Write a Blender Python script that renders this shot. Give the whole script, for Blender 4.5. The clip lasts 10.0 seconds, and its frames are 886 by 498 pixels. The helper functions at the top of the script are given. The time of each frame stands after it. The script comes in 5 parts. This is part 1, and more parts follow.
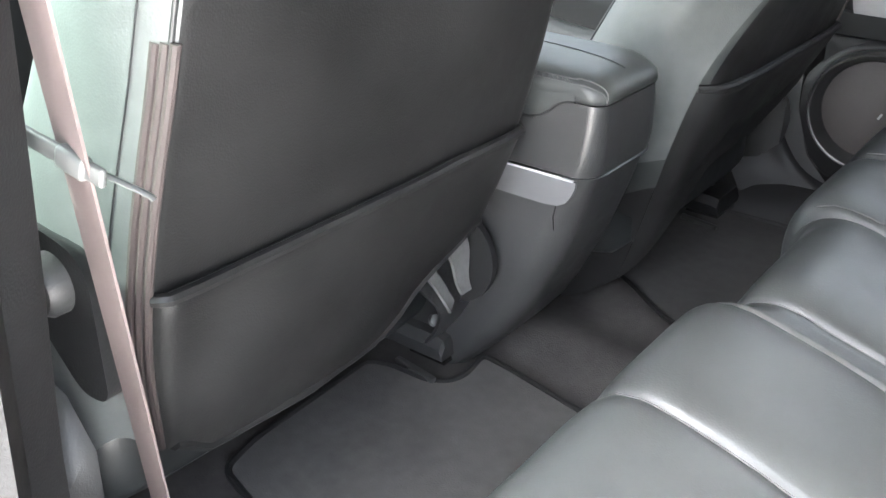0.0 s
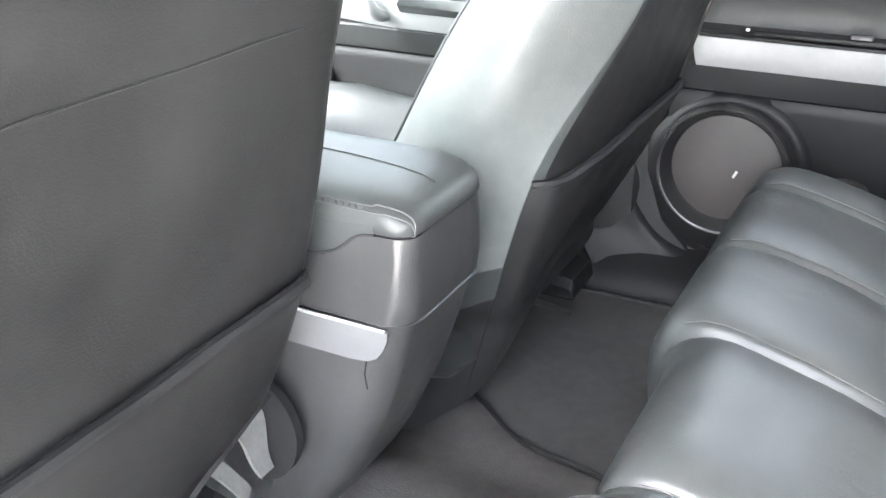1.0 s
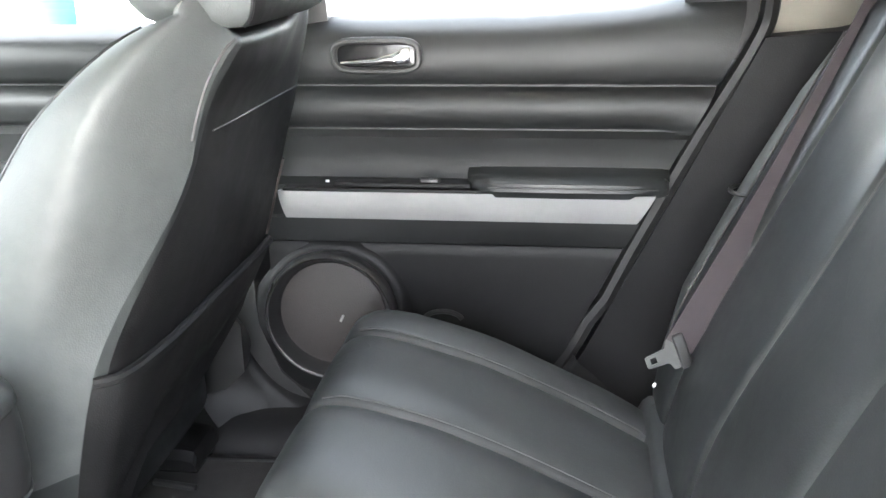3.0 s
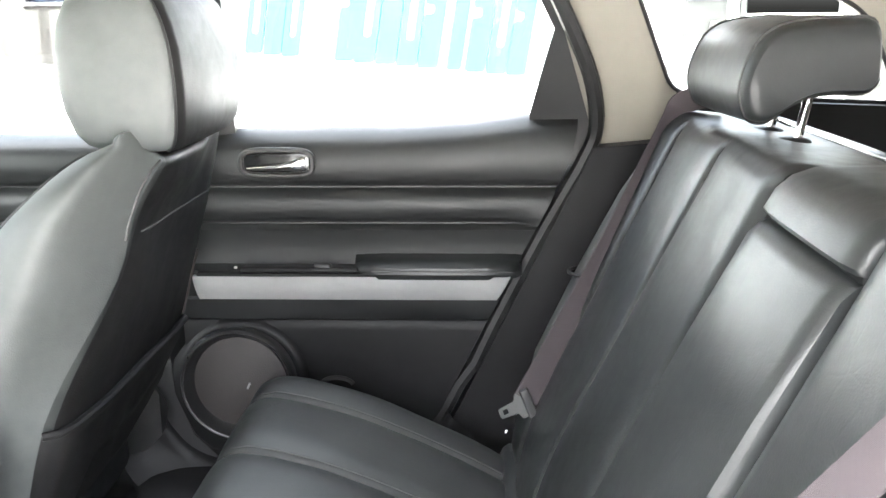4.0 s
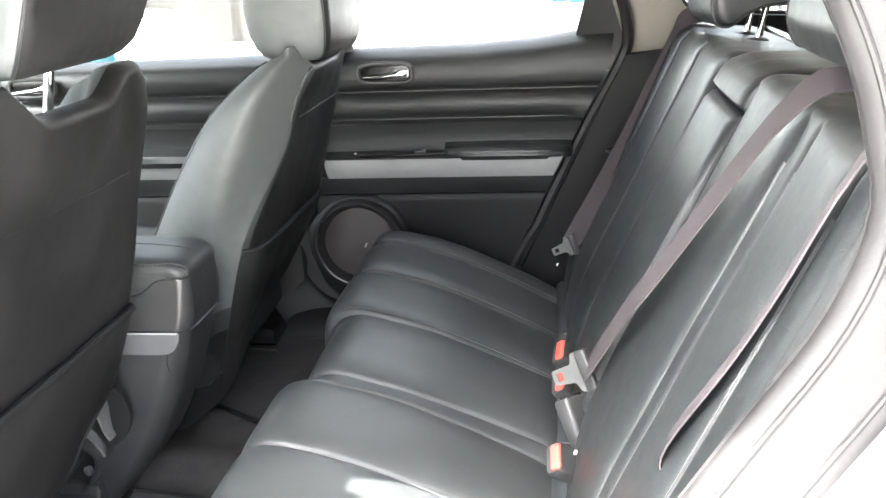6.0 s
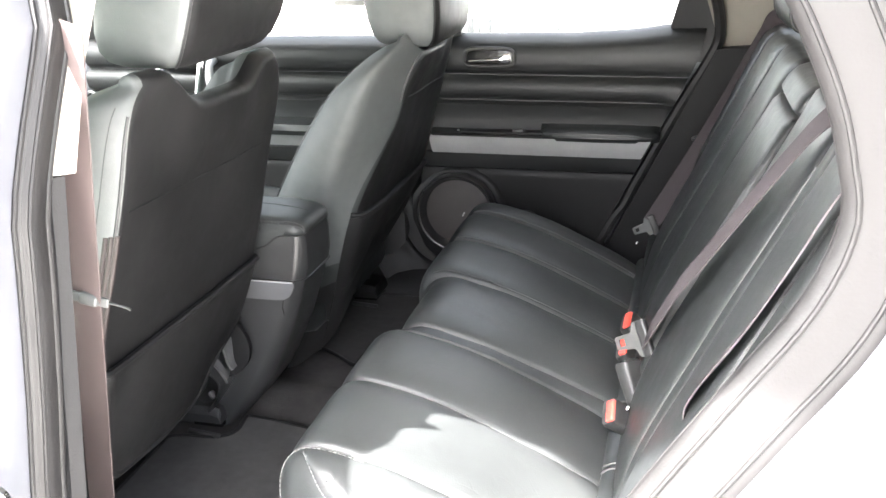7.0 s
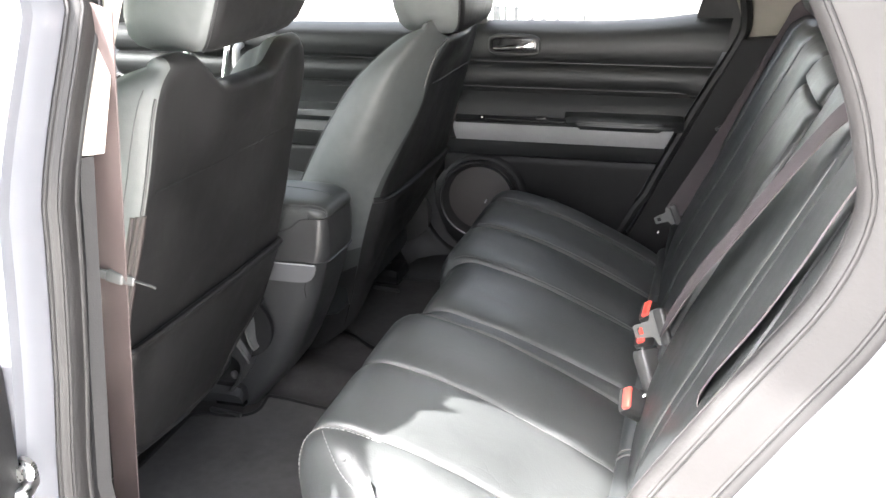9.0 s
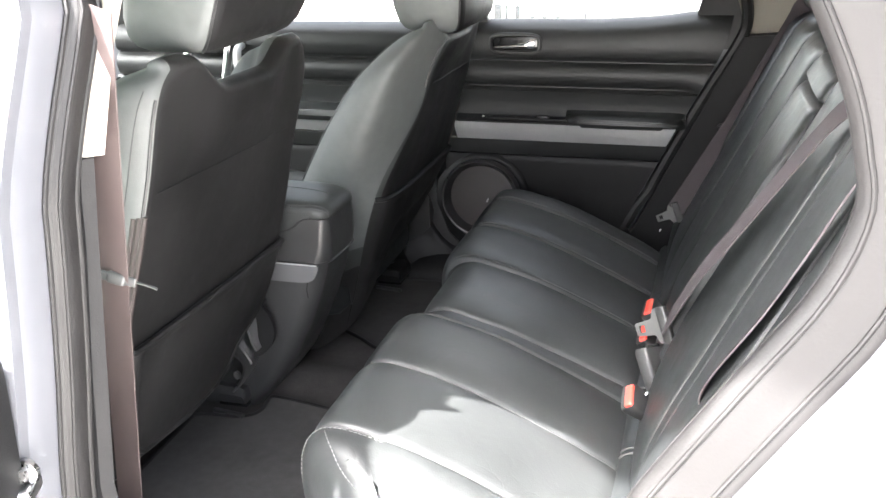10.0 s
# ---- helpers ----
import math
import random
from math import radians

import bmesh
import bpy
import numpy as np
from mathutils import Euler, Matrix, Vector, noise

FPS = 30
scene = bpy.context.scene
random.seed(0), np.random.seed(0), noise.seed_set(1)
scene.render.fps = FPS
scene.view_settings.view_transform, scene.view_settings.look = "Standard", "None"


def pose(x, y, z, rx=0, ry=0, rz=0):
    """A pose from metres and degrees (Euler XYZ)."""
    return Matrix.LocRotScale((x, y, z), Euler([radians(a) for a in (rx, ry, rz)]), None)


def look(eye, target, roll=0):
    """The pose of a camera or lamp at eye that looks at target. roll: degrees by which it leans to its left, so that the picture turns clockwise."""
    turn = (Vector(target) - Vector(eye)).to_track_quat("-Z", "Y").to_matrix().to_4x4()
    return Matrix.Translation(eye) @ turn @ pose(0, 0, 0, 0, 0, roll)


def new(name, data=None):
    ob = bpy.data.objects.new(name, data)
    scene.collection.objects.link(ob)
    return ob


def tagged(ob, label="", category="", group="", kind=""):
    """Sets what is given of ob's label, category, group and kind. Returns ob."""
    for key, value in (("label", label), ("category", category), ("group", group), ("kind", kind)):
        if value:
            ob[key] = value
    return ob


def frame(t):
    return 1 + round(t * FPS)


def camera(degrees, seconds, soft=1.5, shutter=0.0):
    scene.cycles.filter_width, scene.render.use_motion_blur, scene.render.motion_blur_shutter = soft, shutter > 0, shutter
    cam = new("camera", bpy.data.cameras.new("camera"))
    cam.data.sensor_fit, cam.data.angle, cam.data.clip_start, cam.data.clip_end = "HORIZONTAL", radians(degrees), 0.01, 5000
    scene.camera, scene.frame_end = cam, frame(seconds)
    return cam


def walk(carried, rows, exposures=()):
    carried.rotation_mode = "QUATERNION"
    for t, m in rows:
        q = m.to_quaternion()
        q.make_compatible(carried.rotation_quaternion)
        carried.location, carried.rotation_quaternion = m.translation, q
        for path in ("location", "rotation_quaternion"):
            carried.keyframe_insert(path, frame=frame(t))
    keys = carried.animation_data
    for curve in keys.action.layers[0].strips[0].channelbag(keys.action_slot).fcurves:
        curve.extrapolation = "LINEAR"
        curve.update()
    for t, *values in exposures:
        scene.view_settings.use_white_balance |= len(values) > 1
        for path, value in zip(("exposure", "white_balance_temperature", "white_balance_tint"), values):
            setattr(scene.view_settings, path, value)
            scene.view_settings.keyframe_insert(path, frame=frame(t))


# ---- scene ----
cam = camera(49.34, 10.0)
EXPOSURES = [(0.0,5.55,6100,9),(0.5,6.12,6100,9),(1.0,6.56,6100,9),(2.5,6.2,6100,9),(4.5,5.42,6200,9),(5.0,5.25,6200,9),(6.2,5.2,6250,9),(7.5,4.85,6300,11),(10.0,4.70,6300,11)]
PATH = [
    (0, (0.262, -0.953, 1.181), (-0.536, 0.120, 0.503), 1.33),
    (0.5, (0.220, -0.828, 1.173), (-0.501, 0.311, 0.515), 0.91),
    (1, (0.172, -0.693, 1.185), (-0.465, 0.506, 0.547), -0.27),
    (1.5, (0.156, -0.604, 1.197), (-0.388, 0.650, 0.580), -0.78),
    (2, (0.173, -0.563, 1.213), (-0.247, 0.755, 0.635), -0.29),
    (2.5, (0.220, -0.571, 1.222), (-0.080, 0.806, 0.708), -1.47),
    (2.7, (0.241, -0.582, 1.222), (-0.015, 0.811, 0.728), -1.26),
    (3.8, (0.326, -0.804, 1.281), (0.240, 0.642, 0.893), -0.86),
    (4, (0.339, -0.863, 1.304), (0.274, 0.592, 0.947), -0.48),
    (4.5, (0.353, -0.985, 1.334), (0.338, 0.482, 1.023), -1.65),
    (5, (0.376, -1.116, 1.345), (0.346, 0.348, 1.019), -2.88),
    (5.5, (0.385, -1.230, 1.336), (0.311, 0.220, 0.959), -2.92),
    (6, (0.394, -1.404, 1.324), (0.200, 0.015, 0.876), -2.64),
    (6.2, (0.391, -1.448, 1.335), (0.150, -0.050, 0.846), -2.69),
    (7.3, (0.474, -1.595, 1.395), (0.091, -0.236, 0.901), -0.94),
    (7.5, (0.474, -1.595, 1.395), (0.076, -0.240, 0.891), -0.94),
    (8, (0.472, -1.595, 1.395), (0.078, -0.239, 0.890), -1.16),
    (8.5, (0.469, -1.592, 1.395), (0.080, -0.236, 0.885), -1.03),
    (9, (0.467, -1.593, 1.391), (0.079, -0.236, 0.882), -0.83),
    (9.5, (0.466, -1.596, 1.394), (0.078, -0.238, 0.888), -0.80),
    (10, (0.470, -1.592, 1.391), (0.077, -0.237, 0.881), -1.27),
]
walk(cam, [(t, look(eye, target, roll)) for t, eye, target, roll in PATH], EXPOSURES)
# ---- daylight: a high sun from the open-door side, bright sky ----
world = bpy.data.worlds.new("sky")
scene.world = world
world.use_nodes = True
wn = world.node_tree
sky = wn.nodes.new("ShaderNodeTexSky")
sky.sky_type = "NISHITA"
sky.sun_disc = False
SUN_ELEV, SUN_TURN = 54.8, 220.0          # turn: compass direction of the sun from +y, clockwise
sky.sun_elevation, sky.sun_rotation = radians(SUN_ELEV), radians(SUN_TURN)
sky.air_density, sky.dust_density = 1.0, 10.0
wn.nodes["Background"].inputs["Strength"].default_value = 0.13
pale = wn.nodes.new("ShaderNodeHueSaturation")          # milky, hazy sky
pale.inputs["Saturation"].default_value = 0.35
wn.links.new(sky.outputs["Color"], pale.inputs["Color"])
wn.links.new(pale.outputs["Color"], wn.nodes["Background"].inputs["Color"])

sun = new("sun", bpy.data.lights.new("sun", "SUN"))
sun.data.energy, sun.data.angle, sun.data.color = 3.0, radians(0.6), (1.0, 0.96, 0.9)
_e, _r = radians(SUN_ELEV), radians(SUN_TURN)
sun.matrix_world = look((0, 0, 20), (-math.cos(_e) * math.sin(_r), -math.cos(_e) * math.cos(_r), 20 - math.sin(_e)))


# ---- materials ----
def material(name, color, rough=0.5, metal=0.0, vary=0.25, scale=8.0, grain=0.0, grain_scale=400.0, wrinkle=0.0,
             wrinkle_scale=14.0, rough_vary=0.1, spec=0.5, coat=0.0, cells=False, tint=None, coat_rough=0.05, crease=0.0):
    m = bpy.data.materials.new(name)
    m.use_nodes = True
    nt = m.node_tree
    b = nt.nodes["Principled BSDF"]
    b.inputs["Roughness"].default_value = rough
    b.inputs["Metallic"].default_value = metal
    b.inputs["Specular IOR Level"].default_value = spec
    b.inputs["Coat Weight"].default_value = coat
    b.inputs["Coat Roughness"].default_value = coat_rough
    co = nt.nodes.new("ShaderNodeTexCoord")

    def tex(kind, s, detail=4.0):
        n = nt.nodes.new(kind)
        n.inputs["Scale"].default_value = s
        if kind == "ShaderNodeTexNoise":
            n.inputs["Detail"].default_value = detail
        nt.links.new(co.outputs["Object"], n.inputs["Vector"])
        return n

    big, fine = tex("ShaderNodeTexNoise", scale), tex("ShaderNodeTexNoise", scale * 9, 6.0)
    mix = nt.nodes.new("ShaderNodeMath")
    mix.operation = "MULTIPLY_ADD"
    nt.links.new(fine.outputs["Fac"], mix.inputs[0])
    mix.inputs[1].default_value = 0.45
    nt.links.new(big.outputs["Fac"], mix.inputs[2])
    ramp = nt.nodes.new("ShaderNodeMapRange")
    ramp.inputs["From Min"].default_value, ramp.inputs["From Max"].default_value = 0.45, 1.0
    nt.links.new(mix.outputs[0], ramp.inputs["Value"])
    cm = nt.nodes.new("ShaderNodeMix")
    cm.data_type = "RGBA"
    lo = [c * (1 - vary) for c in color]
    hi = [min(1, c * (1 + vary)) for c in (tint or color)]
    cm.inputs["A"].default_value, cm.inputs["B"].default_value = (*lo, 1), (*hi, 1)
    nt.links.new(ramp.outputs["Result"], cm.inputs["Factor"])
    nt.links.new(cm.outputs["Result"], b.inputs["Base Color"])
    if rough_vary:
        rr = nt.nodes.new("ShaderNodeMapRange")
        rr.inputs["From Min"].default_value, rr.inputs["From Max"].default_value = 0.45, 1.0
        rr.inputs["To Min"].default_value, rr.inputs["To Max"].default_value = max(0.02, rough - rough_vary), min(1, rough + rough_vary)
        nt.links.new(mix.outputs[0], rr.inputs["Value"])
        nt.links.new(rr.outputs["Result"], b.inputs["Roughness"])
    normal = None
    if wrinkle:
        w = tex("ShaderNodeTexNoise", wrinkle_scale, 3.0)
        w.inputs["Distortion"].default_value = 0.8
        bp = nt.nodes.new("ShaderNodeBump")
        bp.inputs["Strength"].default_value, bp.inputs["Distance"].default_value = 1.0, wrinkle
        nt.links.new(w.outputs["Fac"], bp.inputs["Height"])
        normal = bp
    if crease:                             # thin, wandering crease lines
        warp = tex("ShaderNodeTexNoise", 7.0, 3.0)
        mv = nt.nodes.new("ShaderNodeMix")
        mv.data_type = "VECTOR"
        mv.inputs["Factor"].default_value = 0.10
        nt.links.new(co.outputs["Object"], mv.inputs["A"])
        nt.links.new(warp.outputs["Color"], mv.inputs["B"])
        vo = nt.nodes.new("ShaderNodeTexVoronoi")
        vo.feature = "DISTANCE_TO_EDGE"
        vo.inputs["Scale"].default_value = 30.0
        nt.links.new(mv.outputs["Result"], vo.inputs["Vector"])
        cr = nt.nodes.new("ShaderNodeMapRange")
        cr.inputs["From Max"].default_value = 0.07
        nt.links.new(vo.outputs["Distance"], cr.inputs["Value"])
        patch = tex("ShaderNodeTexNoise", 4.0, 2.0)
        pr = nt.nodes.new("ShaderNodeMapRange")
        pr.inputs["From Min"].default_value, pr.inputs["From Max"].default_value = 0.54, 0.78
        nt.links.new(patch.outputs["Fac"], pr.inputs["Value"])
        bp = nt.nodes.new("ShaderNodeBump")
        bp.inputs["Distance"].default_value = crease
        nt.links.new(pr.outputs["Result"], bp.inputs["Strength"])
        nt.links.new(cr.outputs["Result"], bp.inputs["Height"])
        if normal:
            nt.links.new(normal.outputs["Normal"], bp.inputs["Normal"])
        normal = bp
    if grain:
        g = tex("ShaderNodeTexVoronoi", grain_scale) if cells else tex("ShaderNodeTexNoise", grain_scale, 2.0)
        bp = nt.nodes.new("ShaderNodeBump")
        bp.inputs["Strength"].default_value, bp.inputs["Distance"].default_value = 0.6, grain
        nt.links.new(g.outputs["Distance" if cells else "Fac"], bp.inputs["Height"])
        if normal:
            nt.links.new(normal.outputs["Normal"], bp.inputs["Normal"])
        normal = bp
    if normal:
        nt.links.new(normal.outputs["Normal"], b.inputs["Normal"])
    return m


def woven(name, color, rough=0.7, pitch=900.0):
    m = material(name, color, rough, vary=0.18, scale=10)
    nt = m.node_tree
    co = nt.nodes.new("ShaderNodeTexCoord")
    wave = nt.nodes.new("ShaderNodeTexWave")
    wave.inputs["Scale"].default_value = pitch / 6.0
    wave.bands_direction = "Z"
    nt.links.new(co.outputs["Object"], wave.inputs["Vector"])
    bp = nt.nodes.new("ShaderNodeBump")
    bp.inputs["Strength"].default_value, bp.inputs["Distance"].default_value = 0.3, 0.0003
    nt.links.new(wave.outputs["Fac"], bp.inputs["Height"])
    nt.links.new(bp.outputs["Normal"], nt.nodes["Principled BSDF"].inputs["Normal"])
    return m


def glass(name, color=(1, 1, 1), rough=0.0):
    m = bpy.data.materials.new(name)
    m.use_nodes = True
    b = m.node_tree.nodes["Principled BSDF"]
    b.inputs["Base Color"].default_value = (*color, 1)
    b.inputs["Roughness"].default_value = rough
    b.inputs["Transmission Weight"].default_value = 1.0
    b.inputs["IOR"].default_value = 1.45
    return m


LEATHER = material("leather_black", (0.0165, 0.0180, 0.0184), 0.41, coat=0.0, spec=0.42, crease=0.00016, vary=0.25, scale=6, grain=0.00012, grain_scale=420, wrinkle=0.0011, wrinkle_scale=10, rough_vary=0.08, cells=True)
# the bench leather again, lightened for the light on cushion and near bolster
LEATHER_LIT = material("leather_lit", (0.0310, 0.0330, 0.0332), 0.46, coat=0.0, spec=0.44, crease=0.00026, vary=0.25, scale=6, grain=0.00012, grain_scale=420, wrinkle=0.0016, wrinkle_scale=10, rough_vary=0.08, cells=True)
# lit copy of the black leather, for seat flanks and headrests
LEATHER_SIDE_LIT = material("leather_side_lit", (0.080, 0.0855, 0.0842), 0.56, coat=0.0, spec=0.48, vary=0.25, scale=5, grain=0.0002, grain_scale=520, wrinkle=0.001, wrinkle_scale=9, rough_vary=0.07, cells=True)
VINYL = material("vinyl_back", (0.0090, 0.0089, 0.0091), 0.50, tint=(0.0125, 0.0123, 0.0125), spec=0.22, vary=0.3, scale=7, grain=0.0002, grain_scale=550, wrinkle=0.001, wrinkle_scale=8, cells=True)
LEATHER_DOOR = material("leather_door", (0.0160, 0.0168, 0.0170), 0.46, spec=0.40, vary=0.25, scale=6, grain=0.00015, grain_scale=480, wrinkle=0.0008, wrinkle_scale=10, rough_vary=0.07, cells=True)
# lid leather, also the half-tone of the painted shade on the passenger seat
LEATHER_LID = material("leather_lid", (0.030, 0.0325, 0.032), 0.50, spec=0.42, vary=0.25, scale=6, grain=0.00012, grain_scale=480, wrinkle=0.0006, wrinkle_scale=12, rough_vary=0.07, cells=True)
SEAM = material("seam_thread", (0.045, 0.045, 0.045), 0.6, vary=0.3, scale=60)
PIPING = material("seam_piping", (0.018, 0.0185, 0.019), 0.42, vary=0.2, scale=40)
PLASTIC = material("plastic_black", (0.024, 0.024, 0.024), 0.45, vary=0.25, scale=6, grain=0.0004, grain_scale=600)
PLASTIC_DULL = material("plastic_dull", (0.010, 0.010, 0.0105), 0.52, spec=0.2, vary=0.3, scale=5, grain=0.0004, grain_scale=500)
PLASTIC_GREY = material("plastic_console", (0.028, 0.028, 0.0285), 0.38, vary=0.22, scale=6, grain=0.0003, grain_scale=600)
GLOSS = material("plastic_gloss", (0.012, 0.012, 0.012), 0.18, vary=0.2, scale=6, rough_vary=0.04)
SILVER_DULL = material("silver_plate", (0.11, 0.11, 0.113), 0.42, metal=0.2, vary=0.08, scale=9)
SILVER = material("silver_trim", (0.42, 0.42, 0.42), 0.36, metal=0.2, vary=0.08, scale=9, grain=0.0001, grain_scale=700, rough_vary=0.06)
CHROME = material("chrome", (0.75, 0.75, 0.76), 0.12, metal=1.0, vary=0.08, scale=12, rough_vary=0.04)
STEEL = material("steel", (0.5, 0.5, 0.5), 0.3, metal=1.0, vary=0.2, scale=20)
STEEL_PALE = material("zinc_tongue", (0.09, 0.092, 0.09), 0.45, metal=0.3, vary=0.15, scale=20)
STEEL_SATIN = material("steel_satin", (0.20, 0.20, 0.20), 0.42, metal=0.35, vary=0.25, scale=25)
STEEL_DULL = material("steel_bracket", (0.22, 0.22, 0.22), 0.35, metal=0.9, vary=0.3, scale=25)
CARPET = material("carpet", (0.052, 0.049, 0.048), 0.95, vary=0.35, scale=9, grain=0.0012, grain_scale=520, spec=0.15, rough_vary=0.0)
# the mat carpet darkened for the shaded passenger footwell
MAT_SHADED = material("mat_shaded", (0.040, 0.039, 0.0385), 0.95, vary=0.35, scale=6, grain=0.0008, grain_scale=420, spec=0.15, rough_vary=0.0)
MAT = material("mat_carpet", (0.066, 0.064, 0.063), 0.95, vary=0.3, scale=6, grain=0.0008, grain_scale=420, spec=0.15, rough_vary=0.0)
BEIGE = material("trim_beige", (0.245, 0.228, 0.194), 0.75, vary=0.08, scale=5, grain=0.0003, grain_scale=500)
HEADLINER = material("headliner_cloth", (0.32, 0.300, 0.262), 0.95, vary=0.08, scale=6, grain=0.0006, grain_scale=700, spec=0.2)
BELT = woven("belt_webbing", (0.036, 0.029, 0.032), pitch=2400.0)
RED = material("red_button", (0.62, 0.06, 0.045), 0.35, vary=0.12, scale=30)
PAINT = material("body_paint", (0.15, 0.154, 0.169), 0.34, metal=0.35, vary=0.04, scale=4, coat=0.6, rough_vary=0.04)
RUBBER = material("rubber_seal", (0.014, 0.014, 0.014), 0.5, spec=0.4, vary=0.25, scale=14, grain=0.0003, grain_scale=300)
RUBBER_PALE = material("rubber_dusty", (0.012, 0.0113, 0.0113), 0.5, spec=0.32, vary=0.2, scale=12, grain=0.0003, grain_scale=300)
RING = material("plastic_ring", (0.020, 0.020, 0.0205), 0.36, vary=0.2, scale=8)
GRILLE = material("speaker_mesh", (0.034, 0.0295, 0.0275), 0.6, vary=0.2, scale=5, grain=0.0003, grain_scale=380, cells=True)
GLASS = glass("window_glass", (0.93, 0.97, 0.95))


def tinted(name, color):
    """Green-tinted safety glass: see-through, with a faint gloss."""
    m = bpy.data.materials.new(name)
    m.use_nodes = True
    nt = m.node_tree
    clear, gloss, mix = nt.nodes.new("ShaderNodeBsdfTransparent"), nt.nodes.new("ShaderNodeBsdfGlossy"), nt.nodes.new("ShaderNodeMixShader")
    clear.inputs["Color"].default_value = (*color, 1)
    gloss.inputs["Roughness"].default_value = 0.02
    mix.inputs["Fac"].default_value = 0.05
    nt.links.new(clear.outputs[0], mix.inputs[1])
    nt.links.new(gloss.outputs[0], mix.inputs[2])
    nt.links.new(mix.outputs[0], nt.nodes["Material Output"].inputs["Surface"])
    return m


TINTED = tinted("tinted_glass", (0.42, 0.47, 0.445))
TINTED_PALE = tinted("windscreen_glass", (0.82, 0.84, 0.83))
TINTED_REAR = tinted("rear_window_glass", (0.74, 0.75, 0.74))
DARK_FRAME = material("frame_black", (0.015, 0.015, 0.015), 0.4, vary=0.2, scale=8)
WHITE_DOT = material("white_button", (0.8, 0.8, 0.78), 0.4, vary=0.05, scale=40)
BELT_BROWN = woven("belt_webbing_brown", (0.080, 0.060, 0.058), pitch=2400.0)
ZIP = material("zip_tape", (0.030, 0.022, 0.021), 0.7, vary=0.25, scale=50, grain=0.0005, grain_scale=500)


# ---- mesh helpers ----
def part(name, bm, mat, parent=None, label="", smooth=True, angle=40):
    me = bpy.data.meshes.new(name)
    bmesh.ops.recalc_face_normals(bm, faces=bm.faces[:])
    bm.to_mesh(me)
    bm.free()
    if smooth:
        me.polygons.foreach_set("use_smooth", [True] * len(me.polygons))
        me.set_sharp_from_angle(angle=radians(angle))
    me.materials.append(mat)
    ob = new(name, me)
    if parent:
        ob.parent = parent
        ob.matrix_parent_inverse = parent.matrix_world.inverted()
    if label:
        tagged(ob, label)
    return ob


def thing(name, label, category, base=(0, 0, 0), group="", kind=""):
    e = new(name)
    e.empty_display_size = 0.05
    e.location = base
    e.matrix_world = Matrix.Translation(base)
    return tagged(e, label, category, group, kind)


def spline(points, n, closed=False):
    """Catmull-Rom through the points, n samples."""
    p = [Vector(q) for q in points]
    m = len(p)
    out = []
    segs = m if closed else m - 1
    for i in range(n):
        s = i / n * segs if closed else i / (n - 1) * segs
        k = min(int(s), segs - 1)
        f = s - k
        if closed:
            a, b, c, d = p[(k - 1) % m], p[k], p[(k + 1) % m], p[(k + 2) % m]
        else:
            a, b, c, d = p[max(k - 1, 0)], p[k], p[k + 1], p[min(k + 2, m - 1)]
        out.append(0.5 * ((2 * b) + (c - a) * f + (2 * a - 5 * b + 4 * c - d) * f * f + (3 * b - a - 3 * c + d) * f ** 3))
    return out


def curve1(table, v):
    """Piecewise linear look-up in rows of (key, value)."""
    if v <= table[0][0]:
        return table[0][1]
    for (a, fa), (b, fb) in zip(table, table[1:]):
        if v <= b:
            return fa + (fb - fa) * (v - a) / (b - a)
    return table[-1][1]


def smooth1(table, v):
    """The same, eased between the rows."""
    if v <= table[0][0]:
        return table[0][1]
    for (a, fa), (b, fb) in zip(table, table[1:]):
        if v <= b:
            s = (v - a) / (b - a)
            s = s * s * (3 - 2 * s)
            return fa + (fb - fa) * s
    return table[-1][1]


def glide(table, v):
    """Look-up along a smooth curve through the rows."""
    if v <= table[0][0]:
        return table[0][1]
    for i in range(len(table) - 1):
        (a, fa), (b, fb) = table[i], table[i + 1]
        if v <= b:
            (p, fp), (q, fq) = table[max(i - 1, 0)], table[min(i + 2, len(table) - 1)]
            ma, mb = (fb - fp) / (b - p) * (b - a), (fq - fa) / (q - a) * (b - a)
            s = (v - a) / (b - a)
            return fa * (1 + 2 * s) * (1 - s) ** 2 + ma * s * (1 - s) ** 2 + fb * s * s * (3 - 2 * s) + mb * s * s * (s - 1)
    return table[-1][1]


def loft(loops, caps=True, bm=None):
    bm = bm or bmesh.new()
    rows = [[bm.verts.new(p) for p in loop] for loop in loops]
    n = len(rows[0])
    for a, b in zip(rows, rows[1:]):
        for i in range(n):
            bm.faces.new((a[i], a[(i + 1) % n], b[(i + 1) % n], b[i]))
    if caps:
        bm.faces.new(rows[0][::-1])
        bm.faces.new(rows[-1])
    return bm


def sheet(f, us, vs, bm=None):
    bm = bm or bmesh.new()
    rows = [[bm.verts.new(f(u, v)) for u in us] for v in vs]
    for a, b in zip(rows, rows[1:]):
        for i in range(len(us) - 1):
            bm.faces.new((a[i], a[i + 1], b[i + 1], b[i]))
    return bm


def steps(a, b, n):
    return [a + (b - a) * i / n for i in range(n + 1)]


